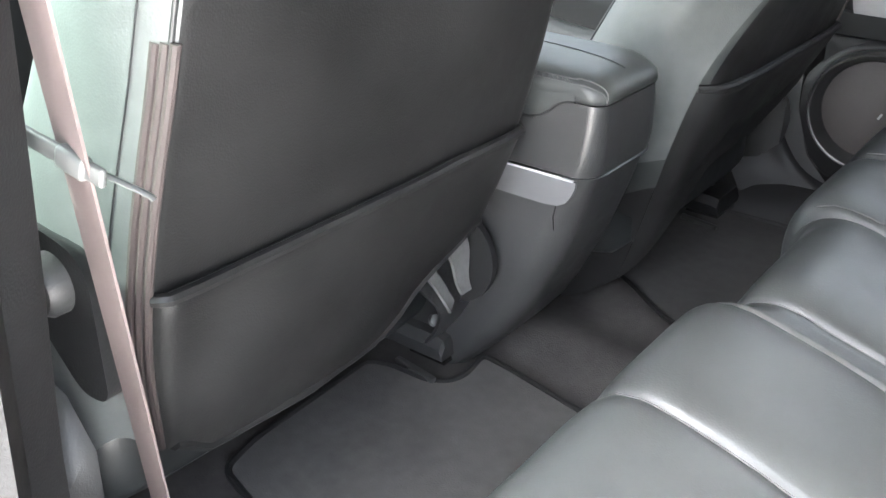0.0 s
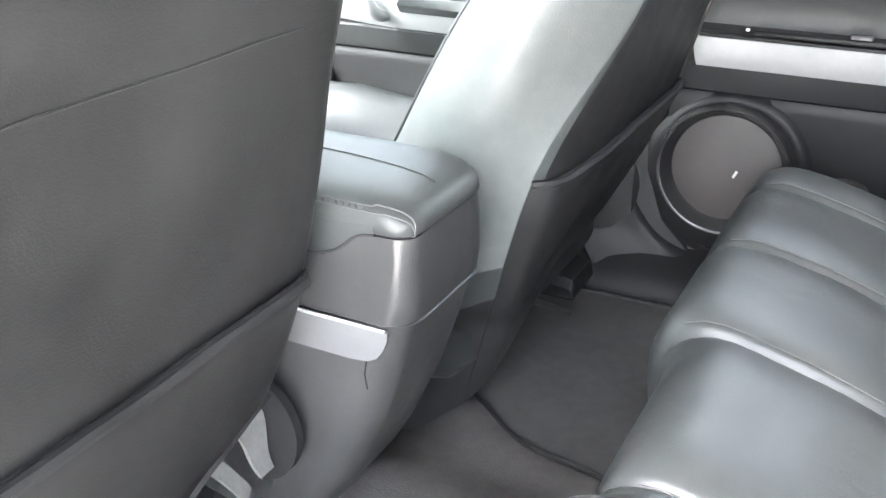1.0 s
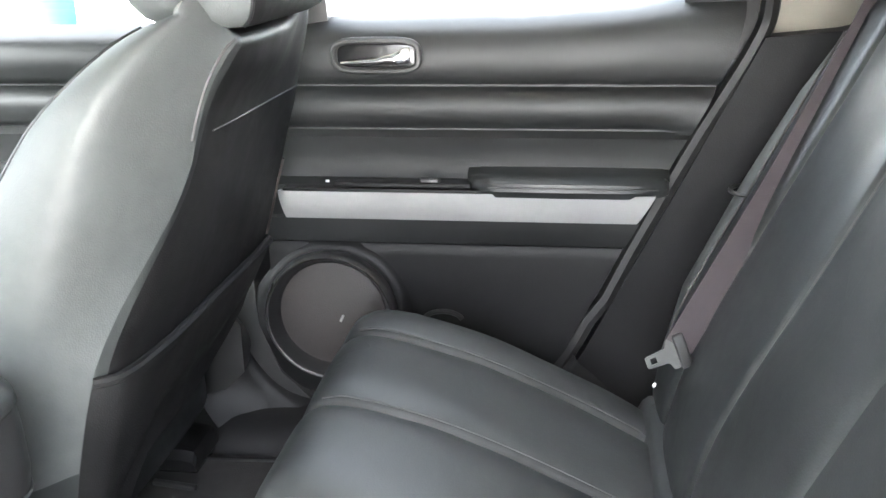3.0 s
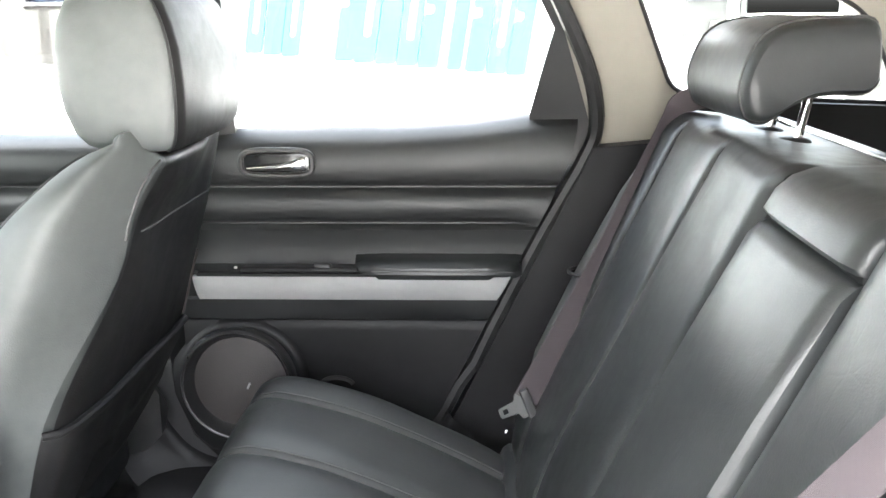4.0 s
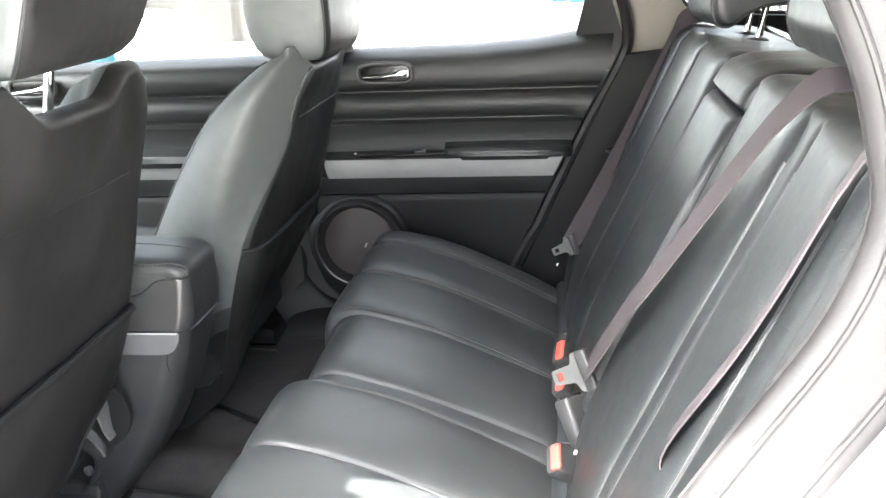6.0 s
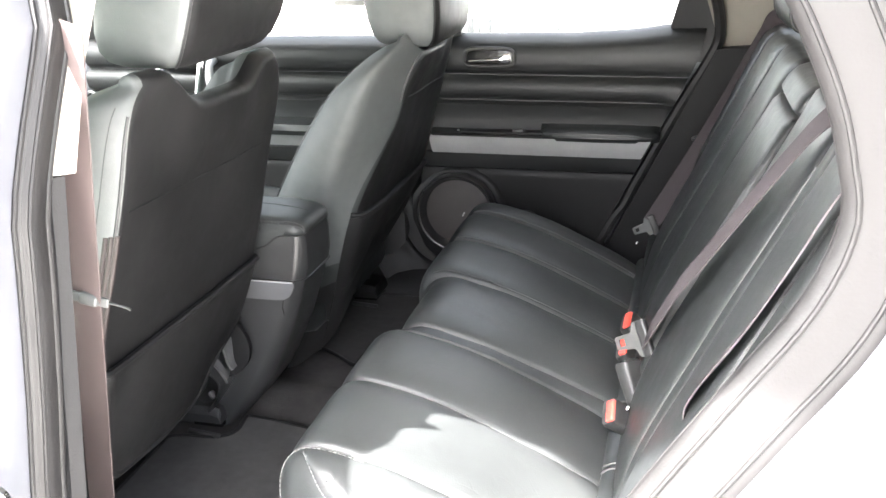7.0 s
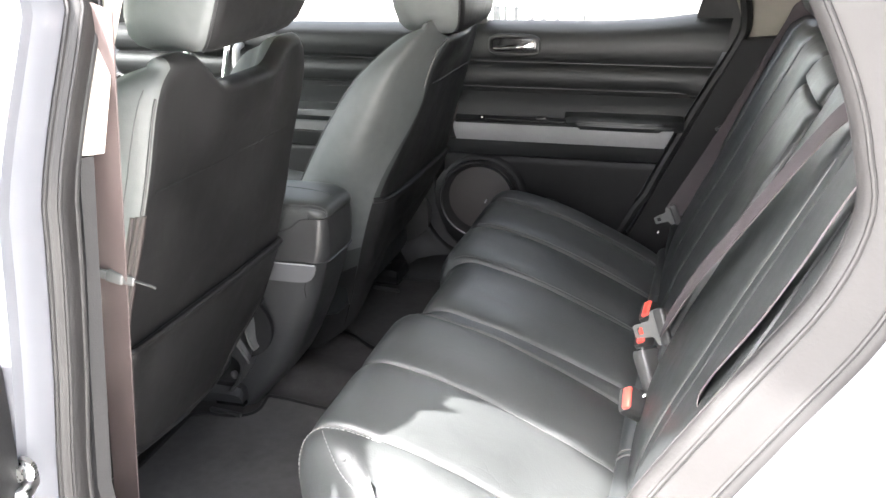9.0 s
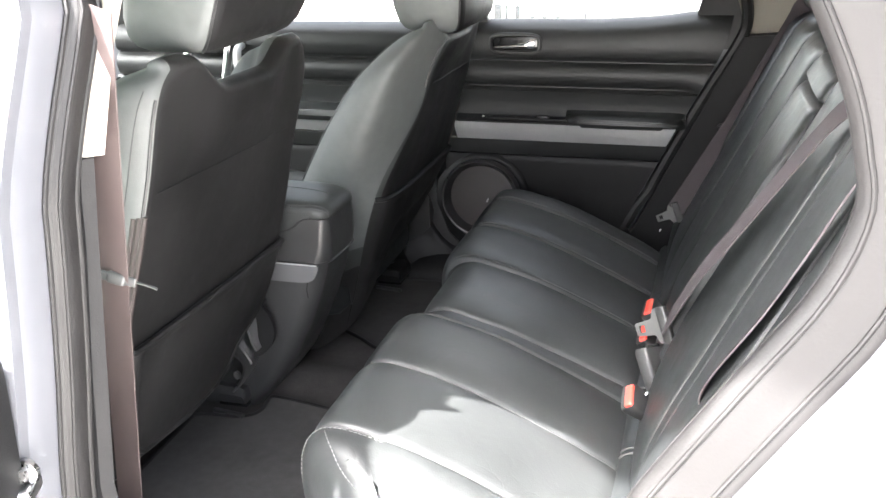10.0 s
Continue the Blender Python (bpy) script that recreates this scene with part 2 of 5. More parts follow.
def thick_sheet(f, g, us, vs):
    """Front surface f(u, v), back surface g(u, v), joined along the rim."""
    bm = bmesh.new()
    fr = [[bm.verts.new(f(u, v)) for u in us] for v in vs]
    bk = [[bm.verts.new(g(u, v)) for u in us] for v in vs]
    for rows in (fr, bk):
        for a, b in zip(rows, rows[1:]):
            for i in range(len(us) - 1):
                bm.faces.new((a[i], a[i + 1], b[i + 1], b[i]))
    rim = lambda r: r[0] + [q[-1] for q in r[1:-1]] + r[-1][::-1] + [q[0] for q in r[-2:0:-1]]
    a, b = rim(fr), rim(bk)
    for i in range(len(a)):
        j = (i + 1) % len(a)
        bm.faces.new((a[i], a[j], b[j], b[i]))
    return bm


def tube(points, r, sides=8, closed=False, bm=None, flat=1.0):
    """A round cord along the points; flat squashes it."""
    bm = bm or bmesh.new()
    p = [Vector(q) for q in points]
    m = len(p)
    rows = []
    up = Vector((0.13, 0.27, 0.95)).normalized()
    for i in range(m):
        d = (p[(i + 1) % m] - p[i - 1]) if closed else (p[min(i + 1, m - 1)] - p[max(i - 1, 0)])
        d.normalize()
        side = d.cross(up)
        if side.length < 0.2:
            side = d.cross(Vector((1, 0, 0)))
        side.normalize()
        top = side.cross(d)
        up = top
        rows.append([bm.verts.new(p[i] + r * (math.cos(t) * side + flat * math.sin(t) * top)) for t in [2 * math.pi * k / sides for k in range(sides)]])
    pairs = list(zip(rows, rows[1:])) + ([(rows[-1], rows[0])] if closed else [])
    for a, b in pairs:
        for i in range(sides):
            bm.faces.new((a[i], a[(i + 1) % sides], b[(i + 1) % sides], b[i]))
    if not closed:
        bm.faces.new(rows[0][::-1])
        bm.faces.new(rows[-1])
    return bm


def rounded(size, r, at=(0, 0, 0), turn=None, seg=3, bm=None):
    """A block with rounded edges."""
    own = bmesh.new()
    bmesh.ops.create_cube(own, size=1.0)
    bmesh.ops.scale(own, vec=size, verts=own.verts)
    if r:
        bmesh.ops.bevel(own, geom=own.edges[:], offset=min(r, min(size) * 0.49), segments=seg, affect="EDGES", profile=0.5)
    m = Matrix.Translation(at) @ (turn or Matrix())
    bmesh.ops.transform(own, matrix=m, verts=own.verts)
    if bm is None:
        return own
    me = bpy.data.meshes.new("tmp")
    own.to_mesh(me)
    own.free()
    bm.from_mesh(me)
    bpy.data.meshes.remove(me)
    return bm


def turned(rx=0, ry=0, rz=0):
    return pose(0, 0, 0, rx, ry, rz)


def disc_profile(rows, centre, axis_turn, n=48):
    """Turned body: rows of (radius, height) round the local z axis."""
    m = Matrix.Translation(centre) @ axis_turn
    loops = [[m @ Vector((r * math.cos(a), r * math.sin(a), h)) for a in [2 * math.pi * k / n for k in range(n)]] for r, h in rows]
    return loft(loops)


def plate(outline, holes, to3, y0, y1):
    """A flat piece with holes, outline in two coordinates; to3(a, b, y) lays it out; y0 and y1 are its faces."""
    bm = bmesh.new()
    edges = []
    for loop in [outline, *holes]:
        vs = [bm.verts.new((a, b, 0)) for a, b in loop]
        edges += [bm.edges.new((vs[i], vs[(i + 1) % len(vs)])) for i in range(len(vs))]
    bmesh.ops.triangle_fill(bm, use_beauty=True, use_dissolve=False, edges=edges)
    faces = bm.faces[:]
    got = bmesh.ops.extrude_face_region(bm, geom=faces)
    top = {v for v in got["geom"] if isinstance(v, bmesh.types.BMVert)}
    for v in bm.verts:
        v.co = to3(v.co.x, v.co.y, y1 if v in top else y0)
    return bm


def ribbon(points, wide, thick=0.0016, width=0.047):
    """Webbing along the points; wide gives its width direction at each point (one vector or a list)."""
    p = [Vector(q) for q in points]
    ws = wide if isinstance(wide, list) else [wide] * len(p)
    loops = []
    for i, q in enumerate(p):
        d = (p[min(i + 1, len(p) - 1)] - p[max(i - 1, 0)]).normalized()
        w = Vector(ws[i])
        w = (w - d * w.dot(d)).normalized()
        n = d.cross(w).normalized()
        loops.append([q + w * (width / 2) + n * thick / 2, q + w * (width / 2) - n * thick / 2, q - w * (width / 2) - n * thick / 2, q - w * (width / 2) + n * thick / 2])
    return loft(loops)


def strap(left, right, thick, n=14):
    """A bent metal strap between two edge lines."""
    a, b = spline(left, n), spline(right, n)
    loops = []
    for i in range(n):
        along = (a[min(i + 1, n - 1)] - a[max(i - 1, 0)]).normalized()
        nrm = along.cross(b[i] - a[i]).normalized() * thick
        loops.append([a[i], b[i], b[i] + nrm, a[i] + nrm])
    return loft(loops)


def bump1(v, centre, width):
    return math.exp(-((v - centre) / width) ** 2)


def clustered(a, b, n, marks, spread=0.012):
    """Even steps with closer ones round the marks."""
    out = set(round(q, 5) for q in steps(a, b, n))
    for m in marks:
        for k in (-1.0, -0.6, -0.35, -0.15, 0.0, 0.15, 0.35, 0.6, 1.0):
            q = m + k * spread
            if a < q < b:
                out.add(round(q, 5))
    out = sorted(out)
    keep = [out[0]]
    for q in out[1:]:
        if q - keep[-1] > 0.0012:
            keep.append(q)
    return keep


# ---- the car's shell ----
def round_poly(points, r, n=5):
    """A polygon with its corners rounded."""
    out = []
    m = len(points)
    for i in range(m):
        p, a, b = Vector(points[i]), Vector(points[i - 1]), Vector(points[(i + 1) % m])
        u, w = (a - p), (b - p)
        k = min(r, u.length * 0.45, w.length * 0.45)
        s, e = p + u.normalized() * k, p + w.normalized() * k
        for j in range(n + 1):
            f = j / n
            out.append(tuple((1 - f) ** 2 * s + 2 * f * (1 - f) * p + f * f * e))
    return out


def grow(loop, d):
    """The loop pushed outward by d."""
    p = [Vector(q) for q in loop]
    m = len(p)
    area = sum(p[i].x * p[(i + 1) % m].y - p[(i + 1) % m].x * p[i].y for i in range(m))
    out = []
    for i in range(m):
        t = (p[(i + 1) % m] - p[i - 1]).normalized()
        nrm = Vector((t.y, -t.x)) * (1 if area > 0 else -1)
        out.append(tuple(p[i] + nrm * d))
    return out


def right_lay(x, z, y):          # right side: leans inward above the belt line
    return Vector((x, y - 0.35 * max(z - 1.10, 0), z))


def left_lay(x, z, y):
    lean = 0.30 - 0.28 * min(1, max(0, (x - 0.05) / 0.35))      # upright at the rear edge of the doorway
    return Vector((x, y + lean * max(z - 1.12, 0), z))


# carpeted floor with a low tunnel
floor = thing("floor", "black carpeted car floor with a low centre tunnel", "floor", kind="structure")
part("carpet", thick_sheet(lambda x, y: Vector((x, y, 0.452 + 0.030 * bump1(y, 0.065, 0.055) + 0.0025 * noise.noise((x * 7, y * 7, 0)) + 0.05 * max(0, abs(y) - 0.69) / 0.06)),
                           lambda x, y: Vector((x, y, 0.40)), steps(-1.5, 1.55, 60), steps(-0.745, 0.765, 40)), CARPET, floor)

# headliner
def roof_z(x, y):
    return 1.535 - 0.06 * abs(y / 0.70) ** 3 - 0.22 * max(0, x - 0.45) ** 1.4
ceiling = tagged(part("ceiling", thick_sheet(lambda x, y: Vector((x, y, roof_z(x, y))), lambda x, y: Vector((x, y, roof_z(x, y) + 0.03)),
                                             steps(-0.92, 1.60, 44), steps(-0.71, 0.71, 24)), HEADLINER), "light beige cloth headliner under the car roof", "ceiling", kind="structure")
tagged(part("roof", thick_sheet(lambda x, y: Vector((x, y, roof_z(x, y) + 0.035)), lambda x, y: Vector((x, y, roof_z(x, y) + 0.05)),
                         steps(-0.94, 1.62, 44), steps(-0.76, 0.76, 24)), PAINT), "silver painted car roof panel", "roof", kind="structure")

# inner wall of the right side behind door and seat
wall_r = thing("wall_right", "black plastic lower trim and beige pillar trim of the car's far side", "car interior", kind="structure")
part("lower_trim", plate([(0.20, 0.45), (1.45, 0.45), (1.45, 1.16), (1.03, 1.150), (0.70, 1.163), (0.655, 1.10), (0.62, 1.092), (0.519, 1.083), (0.49, 1.02), (0.29, 0.60)], [], lambda x, z, y: Vector((x, y - 0.10 * max(0, z - 0.75) + 0.02, z)), 0.755, 0.80), PLASTIC_DULL, wall_r)
QUARTER = round_poly([(0.554, 1.384), (0.648, 1.172), (1.022, 1.152), (0.945, 1.287), (0.899, 1.320)], 0.03)
part("pillar_trim", plate([(0.405, 1.40), (0.459, 1.282), (0.512, 1.13), (0.519, 1.083), (0.62, 1.091), (1.03, 1.126), (1.45, 1.14), (1.45, 1.36), (1.0, 1.41), (0.55, 1.52), (0.34, 1.52)], [QUARTER], right_lay, 0.79, 0.82), BEIGE, wall_r, "pale beige hard plastic pillar trim")
part("quarter_seal", tube([right_lay(x, z, 0.787) for x, z in QUARTER], 0.0038, closed=True), RUBBER, wall_r)
window_1 = tagged(part("window_1", plate(grow(QUARTER, 0.006), [], right_lay, 0.823, 0.827), TINTED_REAR), "clear fixed rear quarter window glass", "window", kind="structure")
part("pillar_b_upper", loft([[Vector((-0.205, 0.82 - k, z)), Vector((-0.116, 0.82 - k, z)), Vector((-0.116, 0.80 - k, z)), Vector((-0.130, 0.755 - k, z)), Vector((-0.19, 0.755 - k, z)), Vector((-0.215, 0.80 - k, z))] for z, k in ((1.06, 0.0), (1.16, 0.015), (1.28, 0.055), (1.40, 0.10), (1.54, 0.15))]), BEIGE, wall_r, "pale beige centre pillar trim")
part("pillar_b_lower", loft([[Vector((-0.30 - e, 0.84, z)), Vector((-0.17 - f, 0.84, z)), Vector((-0.17 - f, 0.79, z)), Vector((-0.19 - f, 0.745, z)), Vector((-0.27 - e, 0.735, z)), Vector((-0.31 - e, 0.78, z))] for z, e, f in ((0.45, 0.10, -0.13), (0.50, 0.08, -0.06), (0.56, 0.05, 0.0), (0.64, 0.02, 0.03), (0.76, 0, 0.035), (0.90, -0.03, 0.02), (1.06, -0.06, -0.02))]), PLASTIC, wall_r, "dark grey plastic lower pillar cover")
part("sill_trim", loft([[Vector((x, 0.66, 0.45)), Vector((x, 0.668, 0.475)), Vector((x, 0.70, 0.497)), Vector((x, 0.75, 0.515)), Vector((x, 0.79, 0.52)), Vector((x, 0.80, 0.45))] for x in steps(-0.95, 0.35, 8)]), PLASTIC_DULL, wall_r, "dark grey plastic door sill plate")
DOOR_EDGE = [(-0.20, 1.10), (-0.215, 0.95), (-0.232, 0.80), (-0.245, 0.70), (-0.235, 0.62), (-0.195, 0.55), (-0.12, 0.515), (0.0, 0.515), (0.12, 0.52), (0.215, 0.545), (0.27, 0.61), (0.35, 0.78), (0.43, 0.94), (0.495, 1.06), (0.514, 1.12), (0.500, 1.20), (0.462, 1.285), (0.40, 1.405)]
for r, y, g in ((0.013, 0.762, 0.010),):
    part("door_seal", tube([right_lay(q.x + (g if q.x > 0.3 else -g * 0.6 if q.x < -0.15 else 0), q.y - (g if q.y < 0.56 else 0), y) for q in spline([(a, b, 0) for a, b in DOOR_EDGE], 80) if g < 0.02 or q.y < 1.07], r), RUBBER, wall_r, "black rubber door seal")


# ---- doors ----
PANEL_Y = [(0.535, 0.770), (0.56, 0.757), (0.60, 0.752), (0.770, 0.748), (0.778, 0.752), (0.783, 0.742), (0.79, 0.737), (0.822, 0.731), (0.826, 0.735),
           (0.872, 0.712), (0.878, 0.714), (0.884, 0.740), (0.90, 0.741), (0.925, 0.738), (0.946, 0.731), (0.951, 0.736), (0.9545, 0.743), (0.9575, 0.743), (0.962, 0.733), (0.970, 0.727), (0.988, 0.722),
           (1.002, 0.725), (1.009, 0.730), (1.014, 0.737), (1.0170, 0.744), (1.0200, 0.744), (1.025, 0.735), (1.034, 0.729), (1.06, 0.727), (1.085, 0.730), (1.10, 0.738), (1.113, 0.762), (1.12, 0.79)]
SILL_LINE = [(-1.5, 1.09), (-0.2, 1.105), (-0.09, 1.112), (0.188, 1.115), (0.32, 1.124), (0.41, 1.136), (0.52, 1.137)]


def card_point(x, zz, end2):
    """A point of the door card; above the upper crease it stretches to the sill line."""
    sill = curve1(SILL_LINE, x)
    z = zz if zz < 1.03 else 1.03 + (zz - 1.03) * (sill - 1.03) / 0.09
    y = curve1(PANEL_Y, zz)
    if 0.953 < zz < 0.972:                      # lower crease dies out before the rear edge
        f = min(1, max(0, (x - end2) / 0.02))
        y = y * (1 - f) + 0.724 * f
    return Vector((x, y, z))


def door_panel(parent, x0, rear, end2, name="panel"):
    zs = sorted(set([z for z, _ in PANEL_Y] + steps(0.61, 0.76, 5)))
    def at(u, zz):
        return card_point(x0 + u * (curve1(rear, zz) - x0), zz, end2)
    back = lambda u, zz: Vector((at(u, zz).x, 0.80, at(u, zz).z))
    part("lower_card", thick_sheet(at, back, steps(0, 1, 24), [z for z in zs if z <= 0.778]), PLASTIC_DULL, parent, "black plastic lower door card")
    return part(name, thick_sheet(at, back, steps(0, 1, 30), [z for z in zs if z >= 0.783]), LEATHER_DOOR, parent, "black door card with padded ribs")


def door_strip(parent, x0, x1, z0, z1, y0, y1, rise=0.0):
    """A brushed strip, its top edge standing out."""
    def f(u, v):
        x = x0 + u * (x1 - x0) - (0.022 * (1 - v) if u > 0.97 else 0)
        bow = 0.012 * math.sin(math.pi * v)
        return Vector((x, y0 + (y1 - y0) * v - bow * 0.4, z0 + (z1 - z0) * v + rise * max(0, (0.55 - u) / 0.55) ** 2))
    return part("trim_strip", thick_sheet(f, lambda u, v: f(u, v) + Vector((0, 0.012, 0)), steps(0, 0.9, 12) + [0.94, 0.985, 1], steps(0, 1, 6)), SILVER, parent, "brushed silver plastic trim strip")


def pull_latch(parent, cx, z, y, s=1.0):
    bez = part("handle_bezel", tube([Vector((cx + s * 0.056 * a, y - 0.002, z + 0.021 * b)) for a, b in [(math.copysign(abs(math.cos(t)) ** 0.45, math.cos(t)), math.copysign(abs(math.sin(t)) ** 0.6, math.sin(t))) for t in [2 * math.pi * k / 40 for k in range(40)]]], 0.005, closed=True), PLASTIC, parent, "black rounded bezel")
    part("handle_recess", rounded((0.108 * s, 0.012, 0.038), 0.005, (cx, y + 0.004, z)), GLOSS, bez)
    part("door_handle", loft([[Vector((cx + x, y - 0.004 - 0.004 * math.cos(t) - b, z + dz + h * math.sin(t))) for t in [2 * math.pi * k / 10 for k in range(10)]] for x, dz, h, b in ((-0.05, -0.010, 0.003, 0), (-0.03, -0.009, 0.004, 0.002), (0.0, -0.007, 0.005, 0.004), (0.025, -0.004, 0.008, 0.004), (0.040, -0.001, 0.012, 0.003), (0.048, 0.0, 0.012, 0.001))]), CHROME, bez, "chrome pull handle")


def speaker(parent, c, r=0.1, cloth=GRILLE):
    t = turned(90, 0, 0)
    ring = part("speaker_ring", disc_profile([(r * 1.03, -0.02), (r * 1.03, 0.016), (r * 1.015, 0.024), (r * 0.985, 0.028), (r * 0.955, 0.027), (r * 0.93, 0.022), (r * 0.88, 0.012), (r * 0.845, 0.004), (r * 0.82, 0.002)], c, t), RING, parent, "black moulded speaker ring")
    part("speaker_grille", disc_profile([(r * 0.83, -0.004), (r * 0.825, 0.004), (r * 0.6, 0.007), (r * 0.3, 0.009), (0.002, 0.0095)], c, t), cloth, ring, "dark brown-grey speaker grille")
    part("speaker_mark", rounded((0.004, 0.003, 0.012), 0.001, Vector(c) + Vector((r * 0.16, -0.0105, -r * 0.05)), turned(0, 25, 0)), SILVER, ring)


door_1 = thing("door_1", "closed rear door with black padded card, silver strip and speaker", "car door", kind="structure")
REAR_1 = [(0.535, 0.228), (0.634, 0.272), (1.06, 0.480), (1.135, 0.500)]
door_panel(door_1, -0.195, REAR_1, 0.40)
door_strip(door_1, -0.157, 0.382, 0.823, 0.873, 0.728, 0.694)
part("strip_ledge", rounded((0.50, 0.035, 0.006), 0.002, (0.10, 0.712, 0.8755)), PLASTIC_DULL, door_1)
part("armrest", loft([[Vector((x, 0.742, 0.862)), Vector((x, 0.694 + e, 0.868)), Vector((x, 0.688 + e, 0.878)), Vector((x, 0.690 + e, 0.889 - e * .3)), Vector((x, 0.700 + e, 0.897 - e * .4)), Vector((x, 0.722, 0.901 - e * .4)), Vector((x, 0.745, 0.903))] for x, e in ((0.118, 0.022), (0.135, 0.008), (0.16, 0.002), (0.25, 0.0), (0.34, 0.001), (0.375, 0.006), (0.395, 0.02), (0.402, 0.035))]), LEATHER, door_1, "black leather armrest pad")
part("switch_panel", rounded((0.20, 0.036, 0.008), 0.003, (0.025, 0.714, 0.8815), turned(-6, 0, 0)), PLASTIC_DULL, door_1, "black switch panel")
part("window_switch", rounded((0.030, 0.018, 0.010), 0.004, (0.065, 0.708, 0.888), turned(-14, 0, 0)), PLASTIC_GREY, door_1)
part("screw_cap", disc_profile([(0.003, 0), (0.003, 0.003), (0.0005, 0.0035)], (-0.085, 0.708, 0.884), turned(0, 0, 0), 10), WHITE_DOT, door_1)
pull_latch(door_1, -0.007, 1.0640, 0.715, 1.07)
part("armrest_seam", tube([Vector((x, 0.6885, 0.884)) for x in steps(0.15, 0.385, 8)], 0.0012, 6), SEAM, door_1)
speaker(door_1, (-0.098, 0.7465, 0.664), 0.101)


def shroud_ring(k, n=72):
    """One ring of the speaker's moulded pod; k runs from the ring (0) out to the flat card (1)."""
    out = []
    for i in range(n):
        a = 2 * math.pi * i / n
        reach = 0.108 + 0.010 * math.exp(-((math.cos(a - radians(25)) - 1) / 0.35) ** 2) + 0.030 * math.exp(-((math.cos(a - radians(222)) - 1) / 0.45) ** 2)
        r = 0.1020 + (reach + 0.010 - 0.1020) * k
        high = 0.010 * (1 - k) ** 0.7 + 0.005 * math.sin(math.pi * min(1, k * 1.15)) * (1 + math.cos(a - radians(60))) / 2
        out.append(Vector((-0.098 + r * math.cos(a), 0.7525 - high, 0.664 + r * math.sin(a))))
    return out


part("speaker_shroud", loft([shroud_ring(k) for k in (0, 0.06, 0.15, 0.3, 0.5, 0.7, 0.85, 0.95, 1.0)], caps=False), PLASTIC_DULL, door_1, "black moulded speaker pod", angle=80)
part("grab_lip", tube([Vector((0.075 + 0.030 * math.cos(a), 0.749, 0.655 + 0.016 * math.sin(a))) for a in steps(radians(15), radians(165), 12)], 0.004, 8), PLASTIC, door_1)
FOOT = [q for q in spline([(a, b, 0) for a, b in DOOR_EDGE[1:11]], 60)]
rows = []
for out, y in ((0.002, 0.775), (0.006, 0.752), (0.012, 0.738), (0.019, 0.732), (0.030, 0.731), (0.048, 0.727), (0.075, 0.714), (0.105, 0.695)):
    row = []
    for i, q in enumerate(FOOT):
        t = (FOOT[min(i + 1, len(FOOT) - 1)] - FOOT[max(i - 1, 0)]).normalized()
        n = Vector((t.y, -t.x, 0))
        if n.dot(Vector((q.x - 0.02, q.y - 0.80, 0))) < 0:
            n = -n
        row.append(Vector((q.x + n.x * out, y - 0.25 * max(0, 0.53 - (q.y + n.y * out)), max(0.455, q.y + n.y * out))))
    rows.append(row)
bm = bmesh.new()
grid = [[bm.verts.new(p) for p in row] for row in rows]
for a, b in zip(grid, grid[1:]):
    for i in range(len(a) - 1):
        bm.faces.new((a[i], a[i + 1], b[i + 1], b[i]))
part("sill_moulding", bm, PLASTIC_DULL, wall_r, "dark grey moulded sill and pillar trim", angle=80)
FRAME_HOLE = [(-0.088, 1.09), (0.412, 1.09), (0.413, 1.137), (0.449, 1.278), (0.428, 1.318), (0.378, 1.41), (0.330, 1.495), (-0.073, 1.495)]
part("window_frame", plate([(-0.122, 1.05), (0.508, 1.05), (0.512, 1.128), (0.462, 1.282), (0.440, 1.325), (0.390, 1.415), (0.345, 1.515), (-0.106, 1.515)], [FRAME_HOLE], right_lay, 0.775, 0.80), DARK_FRAME, door_1, "matt black window frame")
part("pane", plate(grow(FRAME_HOLE, 0.008), [], right_lay, 0.801, 0.805), TINTED_REAR, door_1, "clear side window glass")

door_2 = thing("door_2", "closed front door with black card, silver strip and pull handle", "car door", kind="structure")
REAR_2 = [(0.535, -0.30), (0.80, -0.275), (1.135, -0.225)]
door_panel(door_2, -1.12, REAR_2, -0.30)
door_strip(door_2, -1.10, -0.285, 0.826, 0.884, 0.730, 0.690, 0.08)
part("armrest", loft([[Vector((x, 0.742, 0.855)), Vector((x, 0.690 + e, 0.862)), Vector((x, 0.682 + e, 0.875)), Vector((x, 0.686 + e, 0.890)), Vector((x, 0.705 + e, 0.897)), Vector((x, 0.745, 0.90))] for x, e in ((-0.66, 0.02), (-0.64, 0.004), (-0.50, 0), (-0.36, 0.004), (-0.33, 0.02))]), LEATHER, door_2, "black leather armrest pad")
part("pull_handle", tube(spline([(-0.740, 0.728, 1.045), (-0.735, 0.690, 1.035), (-0.728, 0.676, 0.99), (-0.715, 0.672, 0.93), (-0.695, 0.676, 0.875), (-0.685, 0.695, 0.852), (-0.68, 0.72, 0.85)], 26), 0.011, 10, flat=0.8), SILVER, door_2, "curved silver pull handle")
pull_latch(door_2, -0.84, 1.052, 0.715)
speaker(door_2, (-0.912, 0.746, 0.70), 0.095, PLASTIC)
FRAME_HOLE_2 = [(-1.05, 1.085), (-0.245, 1.085), (-0.212, 1.46), (-0.225, 1.49), (-0.68, 1.49), (-0.95, 1.28)]
part("window_frame", plate([(-1.14, 1.05), (-0.225, 1.05), (-0.200, 1.515), (-0.73, 1.515), (-1.14, 1.24)], [FRAME_HOLE_2], right_lay, 0.775, 0.80), DARK_FRAME, door_2, "matt black window frame")
part("pane", plate(grow(FRAME_HOLE_2, 0.008), [], right_lay, 0.801, 0.805), TINTED_REAR, door_2, "clear side window glass")

